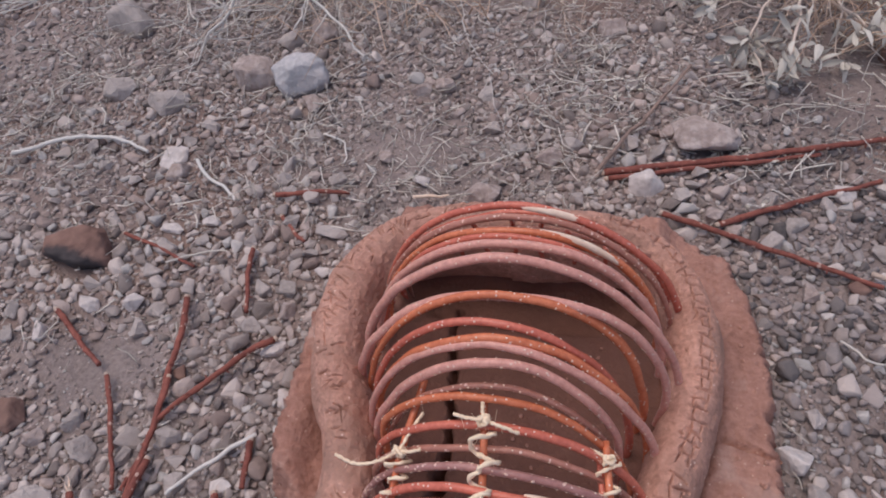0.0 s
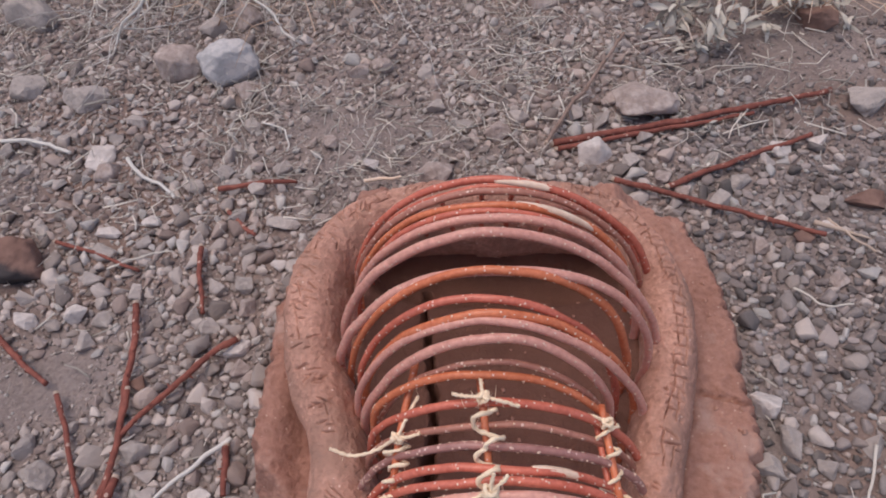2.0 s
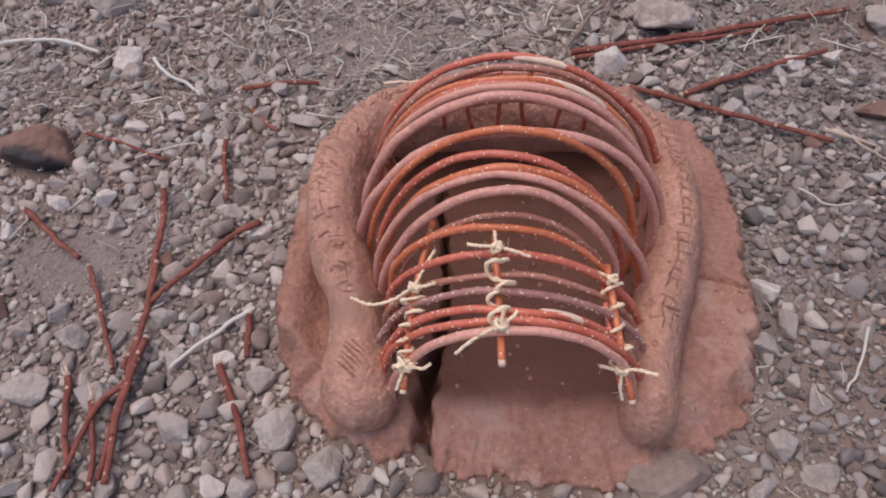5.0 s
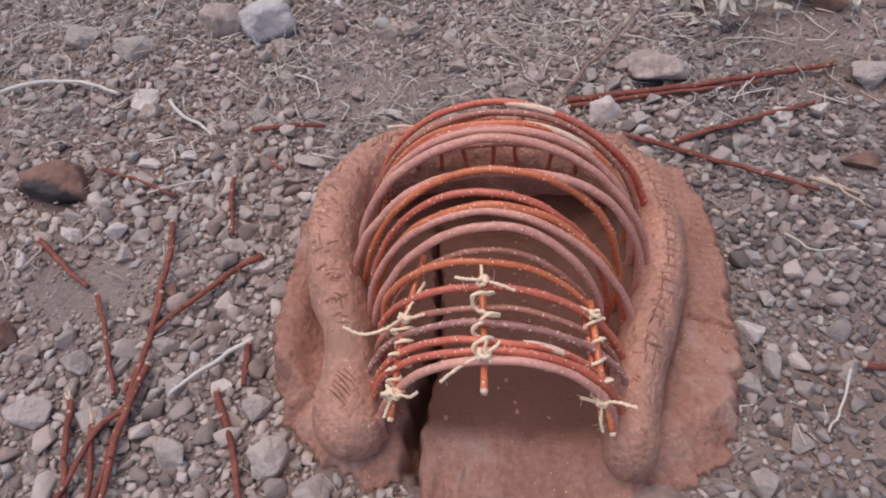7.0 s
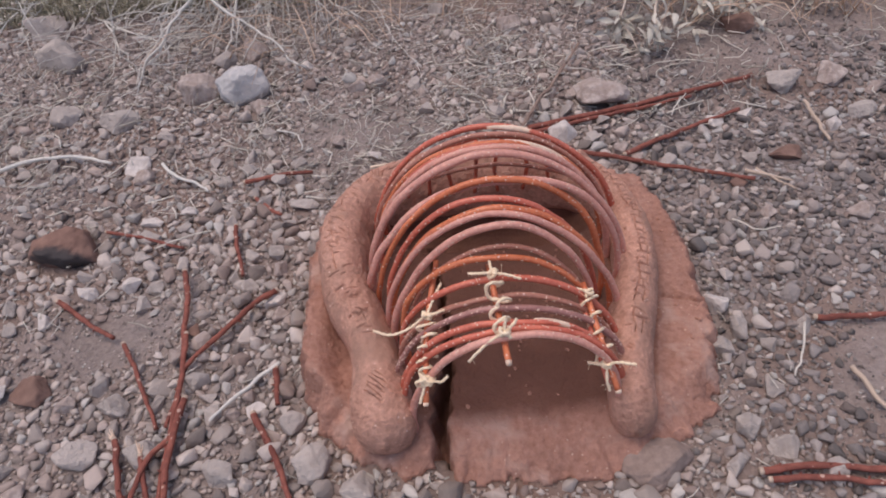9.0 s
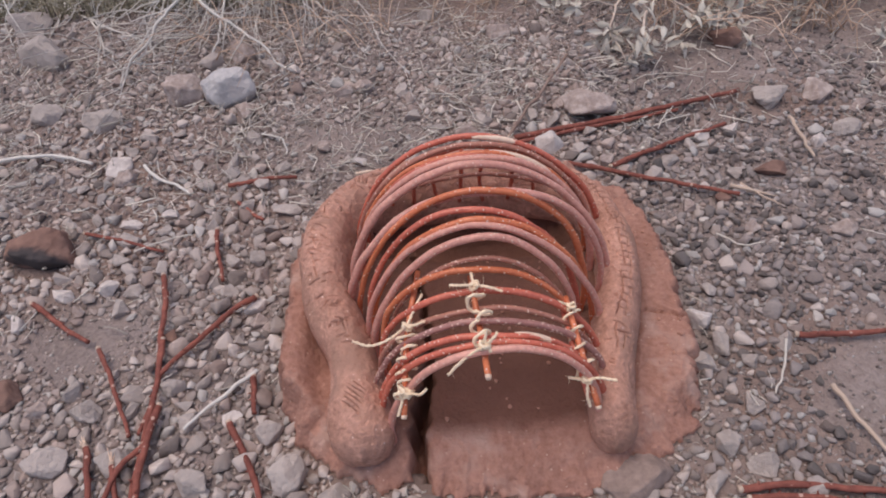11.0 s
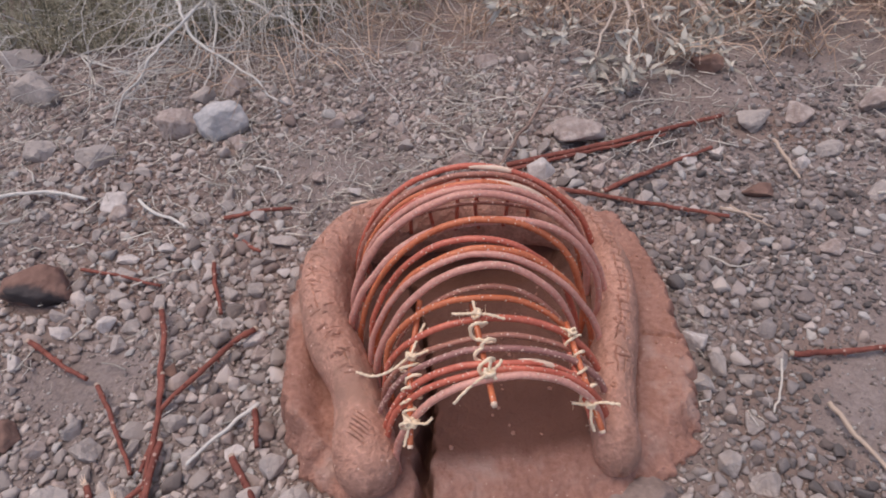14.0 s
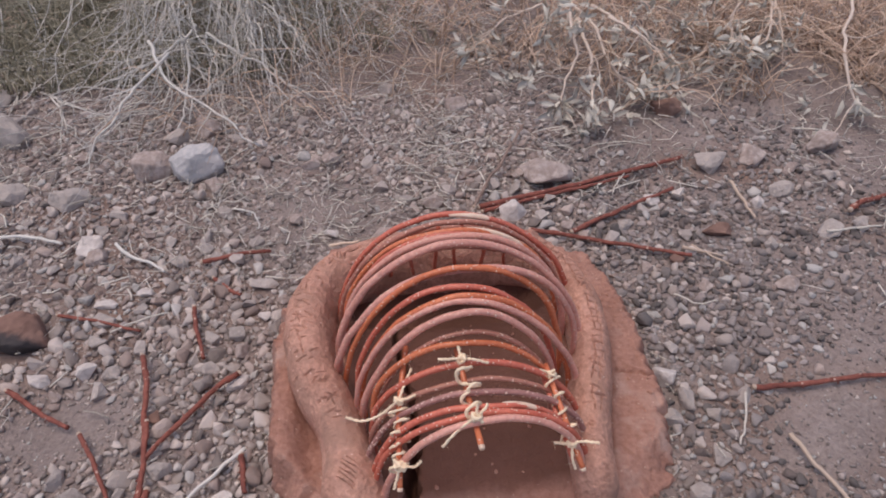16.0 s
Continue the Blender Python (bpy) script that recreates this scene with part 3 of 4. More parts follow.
def coil(path, strokes, label):
    """A hand-rolled clay coil laid on the slab, scratched and pitted on its top."""
    line = smooth_path([(x, y, 0) for x, y, _, _ in path], 86)
    wide = smooth_path([(w, h, 0) for _, _, w, h in path], 86)
    bins = collections.defaultdict(list)
    for st in strokes:
        for b in range(int((st[0] - abs(st[2]) - 0.004) / 0.005), int((st[0] + abs(st[2]) + 0.004) / 0.005) + 1):
            bins[b].append(st)
    # finer steps over the top, where the scratches are
    angles = list(np.linspace(0.75, 2.65, 120, endpoint=False)) + list(np.linspace(2.65, 0.75 + 2 * math.pi, 64, endpoint=False))
    n, ring = len(line), len(angles)
    verts, faces, run = [], [], 0.0
    total = sum((b - a).length for a, b in zip(line, line[1:]))
    for i, c in enumerate(line):
        t = (line[min(i + 1, n - 1)] - line[max(i - 1, 0)]).normalized()
        side = Vector((t.y, -t.x, 0))
        run += (line[i] - line[i - 1]).length if i else 0
        w, top = wide[i].x, wide[i].y
        end = min(1.0, max(0.0, (total - run) / 0.024))
        shrink = max(0.03, (1 - (1 - end) ** 2.3)) ** 0.5
        w *= shrink
        bottom = 0.012
        mid, half = (top + bottom) / 2, (top - bottom) / 2 * (0.12 + 0.88 * shrink)
        near = bins.get(int(run / 0.005), ())
        for a in angles:
            ca, sa = math.cos(a), math.sin(a)
            # the lower half stands nearly upright on the slab
            wall = ca if sa > 0 else math.copysign(abs(ca) ** 0.45, ca) * (1 + 0.06 * sa)
            p = c + side * (wall * w) + Vector((0, 0, mid + sa * half))
            lump = 0.0032 * fbm(p.x * 20, p.y * 20, p.z * 20) + 0.0009 * fbm(p.x * 120, p.y * 120, p.z * 120 + 5)
            cut = 0.0
            if sa > 0.3:
                wob = 0.0007 * noise.noise(Vector((p.x * 160, p.y * 160, 3)))
                for s0, u0, ds, du, wd, deep in near:
                    x, y = run - s0 + wob, a % (2 * math.pi) * GIRTH - u0 + wob
                    ll = ds * ds + du * du
                    k = max(-1.0, min(1.0, (x * ds + y * du) / ll))
                    q = ((x - k * ds) ** 2 + (y - k * du) ** 2) / (wd * wd)
                    if q < 6:
                        cut = max(cut, deep * math.exp(-q) * (1 - 0.5 * abs(k)))
                if shrink > 0.9:
                    d = noise.voronoi(p * 75)[0][0]
                    if d < 0.11:
                        cut = max(cut, 0.0016 * (1 - d / 0.11))
            p += (side * ca + Vector((0, 0, sa))) * (lump - cut)
            verts.append(p)
    for i in range(n - 1):
        for k in range(ring):
            a, b = i * ring + k, i * ring + (k + 1) % ring
            faces.append((a, a + ring, b + ring, b))
    faces.append(tuple(range(ring)))
    faces.append(tuple((n - 1) * ring + k for k in range(ring))[::-1])
    return part("clay_coil", mesh_of("clay_coil", verts, faces, M_COIL), model, label)


coil(COIL_L, strokes_across(COIL_L), "fat hand-rolled red clay coil scored across")
coil(COIL_R, strokes_grid(COIL_R), "fat hand-rolled red clay coil with cross-hatched scoring")

# hoops: bark, y, centre x, half width, top z, skew to the right, squareness, rod radius, lean
HOOPS = (
    # the first two stay hidden: added low at the back to shade the floor
    ("brown", 0.105, 0.04, 0.146, 0.186, 0.0, 2.0, 0.0032, 0.0), ("red", 0.088, 0.04, 0.15, 0.205, 0.0, 2.0, 0.0034, 0.0),
    ("red", 0.07, 0.038, 0.158, 0.232, -0.05, 1.95, 0.0038, 0.0), ("brown", 0.058, 0.036, 0.152, 0.229, 0.0, 2.0, 0.0035, 0.01),
    ("orange", 0.045, 0.034, 0.143, 0.229, 0.02, 2.1, 0.0038, 0.0), ("red", 0.028, 0.034, 0.144, 0.235, 0.0, 2.05, 0.0035, 0.01),
    ("mauve", 0.014, 0.034, 0.146, 0.245, 0.04, 2.1, 0.0042, 0.0), ("mauve", -0.014, 0.038, 0.158, 0.259, -0.02, 1.9, 0.0044, 0.0),
    ("orange", -0.045, 0.031, 0.134, 0.249, 0.09, 2.05, 0.0038, 0.0), ("mauve", -0.04, 0.036, 0.15, 0.244, 0.13, 2.15, 0.0042, 0.0),
    ("red", -0.07, 0.028, 0.121, 0.246, 0.0, 2.1, 0.0035, 0.0), ("orange", -0.08, 0.037, 0.127, 0.241, -0.02, 2.0, 0.0039, 0.0),
    ("mauve", -0.088, 0.037, 0.134, 0.239, -0.04, 1.9, 0.0036, 0.0), ("mauve", -0.1, 0.031, 0.114, 0.235, 0.09, 2.0, 0.004, 0.0),
    ("brown", -0.107, 0.034, 0.106, 0.214, 0.04, 2.0, 0.0026, 0.0),
    ("orange", -0.114, 0.033, 0.113, 0.204, -0.08, 2.2, 0.0034, 0.0), ("red", -0.13, 0.037, 0.122, 0.19, -0.1, 2.1, 0.0037, 0.0),
    ("brown", -0.142, 0.038, 0.12, 0.178, -0.05, 2.1, 0.0031, 0.0), ("plum", -0.16, 0.04, 0.126, 0.183, 0.0, 2.0, 0.0034, 0.0),
    ("red", -0.176, 0.039, 0.114, 0.181, 0.03, 2.2, 0.0036, 0.0), ("red", -0.187, 0.044, 0.117, 0.183, 0.04, 2.15, 0.0037, 0.0),
    ("mauve", -0.2, 0.048, 0.108, 0.189, 0.08, 2.1, 0.0038, 0.0),
)
HOOP_LABEL = {"red": "bent red willow rod", "orange": "bent orange willow rod with pale specks", "mauve": "bent mauve willow rod with pale specks", "brown": "bent brown willow rod", "plum": "bent plum-coloured willow rod with dense pale specks"}


def hoop_point(h, a):
    _, y, cx, w, top, skew, sq, _, lean = h
    zb = 0.05
    ca, sa = math.cos(a), math.sin(a)
    z = (top - 0.004 - zb) * abs(sa) ** (2 / sq)
    return Vector((cx - math.copysign(abs(ca) ** (2 / sq), ca) * w + skew * (z - 0.08), y + lean * z, zb + z))


for k, h in enumerate(HOOPS):
    pts = [hoop_point(h, math.pi * i / 56) for i in range(57)]
    pts = [pts[0] - Vector((0, 0, 0.028))] + pts + [pts[-1] - Vector((0, 0, 0.028))]
    pts = [p + Vector((0.0022 * fbm(p.x * 14, k * 3.1, p.z * 14), 0.0035 * fbm(k * 5.7, p.x * 10, p.z * 10), 0.0018 * fbm(p.z * 14, p.x * 14, k * 2.3))) for p in pts]
    flip = k % 2
    radii = [h[7] * (1.1 - 0.25 * (i / len(pts) if flip else 1 - i / len(pts))) * (1 + 0.05 * noise.noise(Vector((i * 0.6, k, 0)))) for i in range(len(pts))]
    hoop = part("willow_hoop", Bag().tube(pts, radii, 10).mesh("willow_hoop", BARKS[h[0]]), model, HOOP_LABEL[h[0]])
    # raised pale lenticels
    bumps, gen = Bag(), np.random.default_rng(300 + k)
    for i in range(2, len(pts) - 2):
        for _ in range(2 if h[0] == "plum" else 1):
            out = Vector(gen.normal(size=3))
            way = (pts[i + 1] - pts[i]).normalized()
            out = (out - way * out.dot(way)).normalized()
            q = pts[i].lerp(pts[i + 1], gen.random()) + out * radii[i] * 0.8
            bumps.tube([q, q + out * (radii[i] * 0.2 + 0.0005)], [0.0012, 0.0007], 5)
    tagged(part("lenticel", bumps.mesh("lenticel", M_PEEL), hoop, "pale raised specks on the bark"), kind="stuff")

# a split, peeled stretch on two of the hoops
for k, lo, hi in ((2, 0.51, 0.66), (4, 0.52, 0.72), (19, 0.56, 0.68)):
    h = HOOPS[k]
    pts = [hoop_point(h, math.pi * (lo + (hi - lo) * i / 16)) + Vector((0, -0.0003, 0.0006)) for i in range(17)]
    part("peeled_strip", Bag().tube(pts, [h[7] * math.sin(math.pi * (0.06 + 0.88 * i / 16)) ** 0.35 for i in range(17)], 8).mesh("peeled_strip", M_PEEL), model, "pale peeled stretch of wood")

# lattice of thin sticks that closes the back
for x in (-0.075, -0.045, -0.012, 0.018, 0.05, 0.085, 0.12):
    pts = smooth_path([(x, 0.14, 0.07), (x + 0.004 * math.sin(x * 90), 0.118, 0.13), (x + 0.008 * math.sin(x * 50), 0.085, 0.2 - 6 * (x - 0.03) ** 2)], 6)
    part("lattice_stick", Bag().tube(pts, 0.0026, 8).mesh("lattice_stick", BARKS["red"]), model, "thin upright red stick")
for z, y in ((0.172, 0.095), (0.14, 0.108)):
    pts = smooth_path([(-0.095, y, z - 0.03), (0.0, y - 0.003, z), (0.07, y - 0.003, z + 0.002), (0.16, y, z - 0.03)], 6)
    part("lattice_stick", Bag().tube(pts, 0.0028, 8).mesh("lattice_stick", BARKS["brown"]), model, "thin cross stick")

# ribs along the front hoops
RIBS = (((0.026, -0.108, 0.186), (0.032, -0.16, 0.172), (0.037, -0.223, 0.177)), ((-0.028, -0.09, 0.178), (-0.041, -0.155, 0.15), (-0.046, -0.222, 0.115)),
        ((0.124, -0.112, 0.15), (0.132, -0.175, 0.138), (0.144, -0.216, 0.106)))
for a, b, c in RIBS:
    rib = part("willow_rib", Bag().tube(smooth_path((a, b, c), 8), 0.0031, 10).mesh("willow_rib", BARKS["orange"]), model, "straight willow rod lashed under the hoops")
    tip = Vector(c) + (Vector(c) - Vector(b)).normalized() * 0.0035
    part("cut_end", Bag().tube([Vector(c), tip], [0.0032, 0.0026], 10).mesh("cut_end", M_PEEL), rib, "pale cut end")
part("willow_rib", Bag().tube(smooth_path(((0.12, -0.125, 0.142), (0.127, -0.175, 0.131), (0.136, -0.209, 0.108)), 8), 0.0026, 10).mesh("willow_rib", BARKS["red"]), model, "straight willow rod lashed under the hoops")


FIBRES = Bag()


def wrap(a, b, turns, radius, phase=0.0):
    """Twine wound round a rod."""
    a, b = Vector(a), Vector(b)
    t = (b - a).normalized()
    u = t.orthogonal().normalized()
    v = t.cross(u)
    pts = []
    for i in range(turns * 12 + 1):
        s = i / (turns * 12)
        ang = phase + s * turns * 2 * math.pi
        r = radius * (1 + 0.4 * math.sin(i * 0.83 + phase) + 0.15 * math.sin(i * 1.7))
        pts.append(a.lerp(b, s) + (u * math.cos(ang) + v * math.sin(ang)) * r)
    return pts


def twine(pts, label="", fray=True, r=0.0016):
    fine = smooth_path([p + Vector(rng.normal(size=3)) * 0.00015 for p in pts], 4 if len(pts) < 60 else 2)
    bag = Bag().tube(fine, [r * (1 + 0.15 * noise.noise(Vector((i * 0.35, r * 900, 2)))) for i in range(len(fine))], 8, True, 0.8)
    if fray:
        for _ in range(9):
            q = pts[rng.integers(len(pts))]
            d = Vector(rng.normal(size=3)) * 0.0032
            FIBRES.tube([q, q + d * 0.6, q + d + Vector((0, 0, -0.001))], 0.0002, 3, False)
    part("twine", bag.mesh("twine", M_TWINE), model, label)


def knot(c, size=0.006, ends=()):
    c = Vector(c)
    pts = []
    gen = np.random.default_rng(int(abs(c.x) * 9999))
    ph = gen.uniform(0, 6.28, 3)
    for i in range(46):
        a = i / 46 * 5.2 * math.pi
        pts.append(c + Vector((math.cos(a + ph[0]) * size * 0.75, math.sin(a * 1.37 + ph[1]) * size * 0.6, math.sin(a * 0.83 + ph[2]) * size * 0.55 + 0.002)))
    twine(pts, "knot of pale jute twine")
    for e in ends:
        e = [Vector(p) for p in e]
        twine(smooth_path([c + Vector((0, 0, 0.003))] + [c + p for p in e], 6), "frayed loose twine end", True, 0.0014)


twine(wrap((0.03, -0.128, 0.189), (0.036, -0.195, 0.184), 3, 0.0085), "pale jute twine wound round the top rib", True, 0.0018)
twine(wrap((-0.04, -0.15, 0.153), (-0.045, -0.212, 0.127), 6, 0.0072, 1.0), "pale jute twine wound round a side rib", True, 0.0015)
twine(wrap((0.126, -0.13, 0.15), (0.133, -0.2, 0.13), 4, 0.0075, 2.0), "pale jute twine wound round a side rib", True, 0.0015)
knot((0.029, -0.129, 0.193), 0.005, (((-0.012, 0.0, 0.003), (-0.024, 0.003, 0.001)), ((0.014, -0.003, 0.002), (0.028, -0.004, -0.005)), ((-0.002, 0.012, 0.006), (-0.003, 0.02, 0.006))))
knot((0.036, -0.2, 0.189), 0.006, (((-0.018, -0.004, -0.008), (-0.036, -0.012, -0.024)), ((0.008, 0.006, 0.006), (0.012, 0.01, 0.008)), ((0.0, 0.004, 0.008), (0.002, 0.008, 0.016))))
knot((-0.04, -0.148, 0.158), 0.005, (((-0.02, -0.006, -0.01), (-0.04, -0.008, -0.016), (-0.058, -0.004, -0.012)), ((0.008, 0.016, 0.01), (0.016, 0.03, 0.016)), ((0.008, 0.0, 0.004), (0.018, 0.002, 0.006))))
knot((-0.044, -0.208, 0.132), 0.007, (((-0.004, -0.008, -0.008), (-0.008, -0.014, -0.018)), ((0.014, -0.002, 0.0), (0.022, 0.0, 0.006))))
knot((0.127, -0.131, 0.154), 0.005, (((-0.008, 0.004, 0.004), (-0.016, 0.006, 0.006)),))
knot((0.133, -0.203, 0.131), 0.005, (((-0.008, 0.0, 0.003), (-0.018, 0.002, 0.004)), ((0.012, 0.0, 0.003), (0.028, -0.004, 0.004)), ((0.0, -0.01, -0.012), (0.003, -0.014, -0.024))))

tagged(part("twine_fibre", FIBRES.mesh("twine_fibre", M_TWINE), model), kind="stuff")

# small crumbs and a splinter on the clay floor
for k in range(60):
    x, y = rng.uniform(-0.02, 0.3), rng.uniform(-0.22, 0.1)
    z = slab_z(x, y)
    if z is None or 0.13 < x < 0.25:
        continue
    r = rng.uniform(0.0012, 0.0028)
    thing("crumb", mesh_of("crumb", stone_shape(V0, 7, rng) * r, F0.tolist(), M_COIL), "small crumb of dry clay on the slab", "crumb", "crumbs on the slab", at=pose(x, y, z + r * 0.5))

# crumbled corner of the slab
clod_v, clod_f = rock_shape(np.random.default_rng(5), 24)
thing("clod", mesh_of("clod", clod_v * (0.047, 0.029, 0.018), clod_f.tolist(), M_CLOD), "grey crumbled clod broken from the clay slab", "clod", at=pose(0.194, -0.246, 0.006, 0, 0, 8))

# ---------- loose rods on the ground ----------
RODS = (
    ("dry", 0.0055, (0.112, 0.354), (0.313, 0.404), (0.514, 0.455), 0.015, "long red willow rods lying together on the soil"),
    ("dry", 0.004, (0.118, 0.346), (0.25, 0.378), (0.4, 0.416), 0.012, "red willow rod lying beside another on the soil"),
    ("twig", 0.0034, (0.103, 0.348), (0.165, 0.461), (0.24, 0.598), 0.03, "thin brown rod leaning over a flat stone"),
    ("dry", 0.0045, (0.258, 0.268), (0.363, 0.319), (0.469, 0.371), 0.014, "red willow rod half sunk in dust"),
    ("dry", 0.0042, (0.194, 0.278), (0.32, 0.23), (0.43, 0.181), 0.016, "red willow rod with a dry pale end"),
    ("dry", 0.0042, (-0.354, 0.276), (-0.3, 0.283), (-0.245, 0.292), 0.014, "short piece of red willow rod on the soil"),
    ("dry", 0.0038, (-0.349, 0.169), (-0.335, 0.12), (-0.32, 0.072), 0.016, "short red willow stick on the gravel"),
    ("dry", 0.0044, (-0.402, 0.079), (-0.367, -0.066), (-0.345, -0.285), 0.02, "long red willow rod among broken rods on the gravel"),
    ("dry", 0.0044, (-0.263, 0.031), (-0.308, -0.016), (-0.366, -0.092), 0.02, "bent red willow rod on the gravel"),
    ("dry", 0.0045, (-0.35, -0.135), (-0.347, -0.2), (-0.335, -0.29), 0.024, "thick red rod lying along another on the gravel"),
    ("dry", 0.0038, (-0.352, -0.186), (-0.373, -0.222), (-0.383, -0.3), 0.024, "red willow rod crossing others on the gravel"),
    ("dry", 0.0034, (-0.368, -0.04), (-0.362, -0.11), (-0.362, -0.17), 0.022, "thin broken red rod in a heap of rods"),
    ("dry", 0.0042, (-0.575, 0.041), (-0.525, 0.004), (-0.477, -0.029), 0.014, "broken red willow rod on dusty soil"),
    ("dry", 0.0034, (-0.457, -0.04), (-0.419, -0.101), (-0.376, -0.17), 0.016, "thin broken red willow rod on the gravel"),
    ("dry", 0.0042, (-0.426, -0.179), (-0.401, -0.234), (-0.378, -0.285), 0.016, "red willow rod with a frayed pale tip on the gravel"),
    ("dry", 0.0036, (-0.381, -0.209), (-0.362, -0.258), (-0.35, -0.295), 0.02, "short red willow rod with a frayed pale tip on the gravel"),
    ("dry", 0.0045, (-0.261, -0.158), (-0.235, -0.203), (-0.199, -0.272), 0.014, "red willow rod beside the clay slab"),
    ("dry", 0.0042, (-0.243, -0.097), (-0.239, -0.12), (-0.235, -0.147), 0.018, "short red willow stub on the gravel"),
    ("dry", 0.003, (-0.556, 0.185), (-0.485, 0.163), (-0.422, 0.136), 0.014, "thin red twig on the gravel"),
    ("dry", 0.0042, (0.418, -0.078), (0.5, -0.077), (0.63, -0.074), 0.012, "red willow rod lying on bare soil"),
    ("dry", 0.0045, (0.29, -0.267), (0.357, -0.262), (0.479, -0.279), 0.014, "bundle of dark red rods on the soil"),
    ("dry", 0.004, (0.297, -0.275), (0.361, -0.275), (0.487, -0.295), 0.012, "dark red rod in a bundle on the soil"),
    ("dry", 0.0055, (0.736, 0.262), (0.775, 0.277), (0.83, 0.296), 0.014, "thick piece of red willow rod on the gravel"),
    ("dry", 0.0035, (-0.328, 0.237), (-0.3, 0.21), (-0.281, 0.198), 0.01, "thin red twig on the soil"),
)
for bark, r, a, b, c, lift, label in RODS:
    pts = smooth_path([(p[0], p[1], ground_z(*p) + lift * 0.75 + r * 0.3) for p in (a, b, c)], 12)
    pts = [p + Vector((0.004 * fbm(p.x * 16, p.y * 16), 0.004 * fbm(p.y * 16, p.x * 16), 0.002 * fbm(p.x * 20, p.y * 20, 3))) for p in pts]
    rod = thing("willow_rod", Bag().tube(pts, [0.84 * r * (1.08 - 0.3 * i / len(pts)) * (1.18 if i % 7 == 3 else 1.0) for i in range(len(pts))], 10).mesh("willow_rod", BARKS[bark]), label, "willow rod", "loose rods on the ground")
    part("cut_end", Bag().tube([pts[0], pts[0] + (pts[0] - pts[1]).normalized() * 0.004], r * 0.86, 10).mesh("cut_end", M_TAN), rod, "dry tan cut end")
    if "frayed" in label:
        tuft = Bag()
        for _ in range(7):
            d = (pts[0] - pts[1]).normalized() * rng.uniform(0.01, 0.018) + Vector(rng.normal(size=3)) * 0.0035
            tuft.tube([pts[0], pts[0] + d * 0.6, pts[0] + d], [0.0012, 0.0008, 0.0003], 4)
        part("frayed_tip", tuft.mesh("frayed_tip", M_PEEL), rod, "pale frayed fibres")
    stubs = Bag()
    for i in range(3, len(pts) - 1, 3):
        out = Vector(rng.normal(size=3)).normalized() * r * 1.7
        stubs.tube([pts[i], pts[i] + out], [r * 0.4, r * 0.2], 4)
    tagged(part("bud", stubs.mesh("bud", BARKS[bark]), rod), kind="stuff")
part("split_bark", Bag().tube(smooth_path([(0.421, 0.199, 0.018), (0.45, 0.19, 0.014), (0.485, 0.18, 0.008)], 6), [0.0035 * (1 - 0.05 * i) for i in range(13)], 8).mesh("split_bark", M_TAN), bpy.data.objects["willow_rod.004"], "pale split end")

# ---------- twigs and straws ----------
TWIGS = (
    ("grey", 0.0028, ((-0.509, 0.337), (-0.474, 0.304), (-0.44, 0.285), (-0.412, 0.26)), 0.014, "bleached grey forked twig on the soil"),
    ("grey", 0.0015, ((-0.325, 0.423), (-0.292, 0.407), (-0.276, 0.383), (-0.272, 0.354)), 0.012, "curved bleached straw on the soil"),
    ("grey", 0.0036, ((-0.846, 0.333), (-0.752, 0.375), (-0.671, 0.379), (-0.602, 0.351)), 0.018, "long bleached grey branch on the ground"),
    ("peel", 0.0026, ((-0.149, 0.288), (-0.122, 0.292), (-0.096, 0.297)), 0.013, "short pale splinter of peeled wood"),
    ("grey", 0.0026, ((-0.241, -0.09), (-0.278, -0.126), (-0.311, -0.166)), 0.016, "grey dry stick on the gravel"),
    ("straw", 0.0015, ((0.4, -0.085), (0.386, -0.119), (0.362, -0.156)), 0.012, "thin pale straw on the soil"),
    ("tan", 0.0028, ((0.427, -0.15), (0.437, -0.194), (0.461, -0.267)), 0.012, "dry tan stem on the soil"),
    ("tan", 0.003, ((0.573, 0.368), (0.572, 0.31), (0.568, 0.258)), 0.014, "dry tan stick on the gravel"),
    ("straw", 0.0022, ((0.667, 0.206), (0.71, 0.212), (0.76, 0.208)), 0.014, "long pale straw on the gravel"),
    ("tan", 0.0018, ((0.443, 0.212), (0.458, 0.18), (0.48, 0.155)), 0.013, "thin bent tan twig on the gravel"),
    ("straw", 0.0014, ((-0.466, 0.139), (-0.425, 0.157), (-0.384, 0.164)), 0.014, "thin pale straw on the gravel"),
    ("straw", 0.0013, ((0.374, 0.104), (0.401, 0.082), (0.431, 0.08)), 0.012, "thin white straw on the gravel"),
)
TWIG_MAT = {"grey": M_GREY, "peel": M_PEEL, "straw": M_STRAW, "tan": M_TAN}
for kind, r, pts2, lift, label in TWIGS:
    pts = smooth_path([(x, y, ground_z(x, y) + lift) for x, y in pts2], 8)
    pts = [p + Vector((0.003 * fbm(p.x * 40, p.y * 40), 0.003 * fbm(p.y * 40, p.x * 40, 2), 0.002 * fbm(p.x * 30, p.y * 30, 3))) for p in pts]
    thing("twig", Bag().tube(pts, [r * (1.1 - 0.4 * i / len(pts)) for i in range(len(pts))], 8).mesh("twig", TWIG_MAT[kind]), label, "twig", "loose twigs")

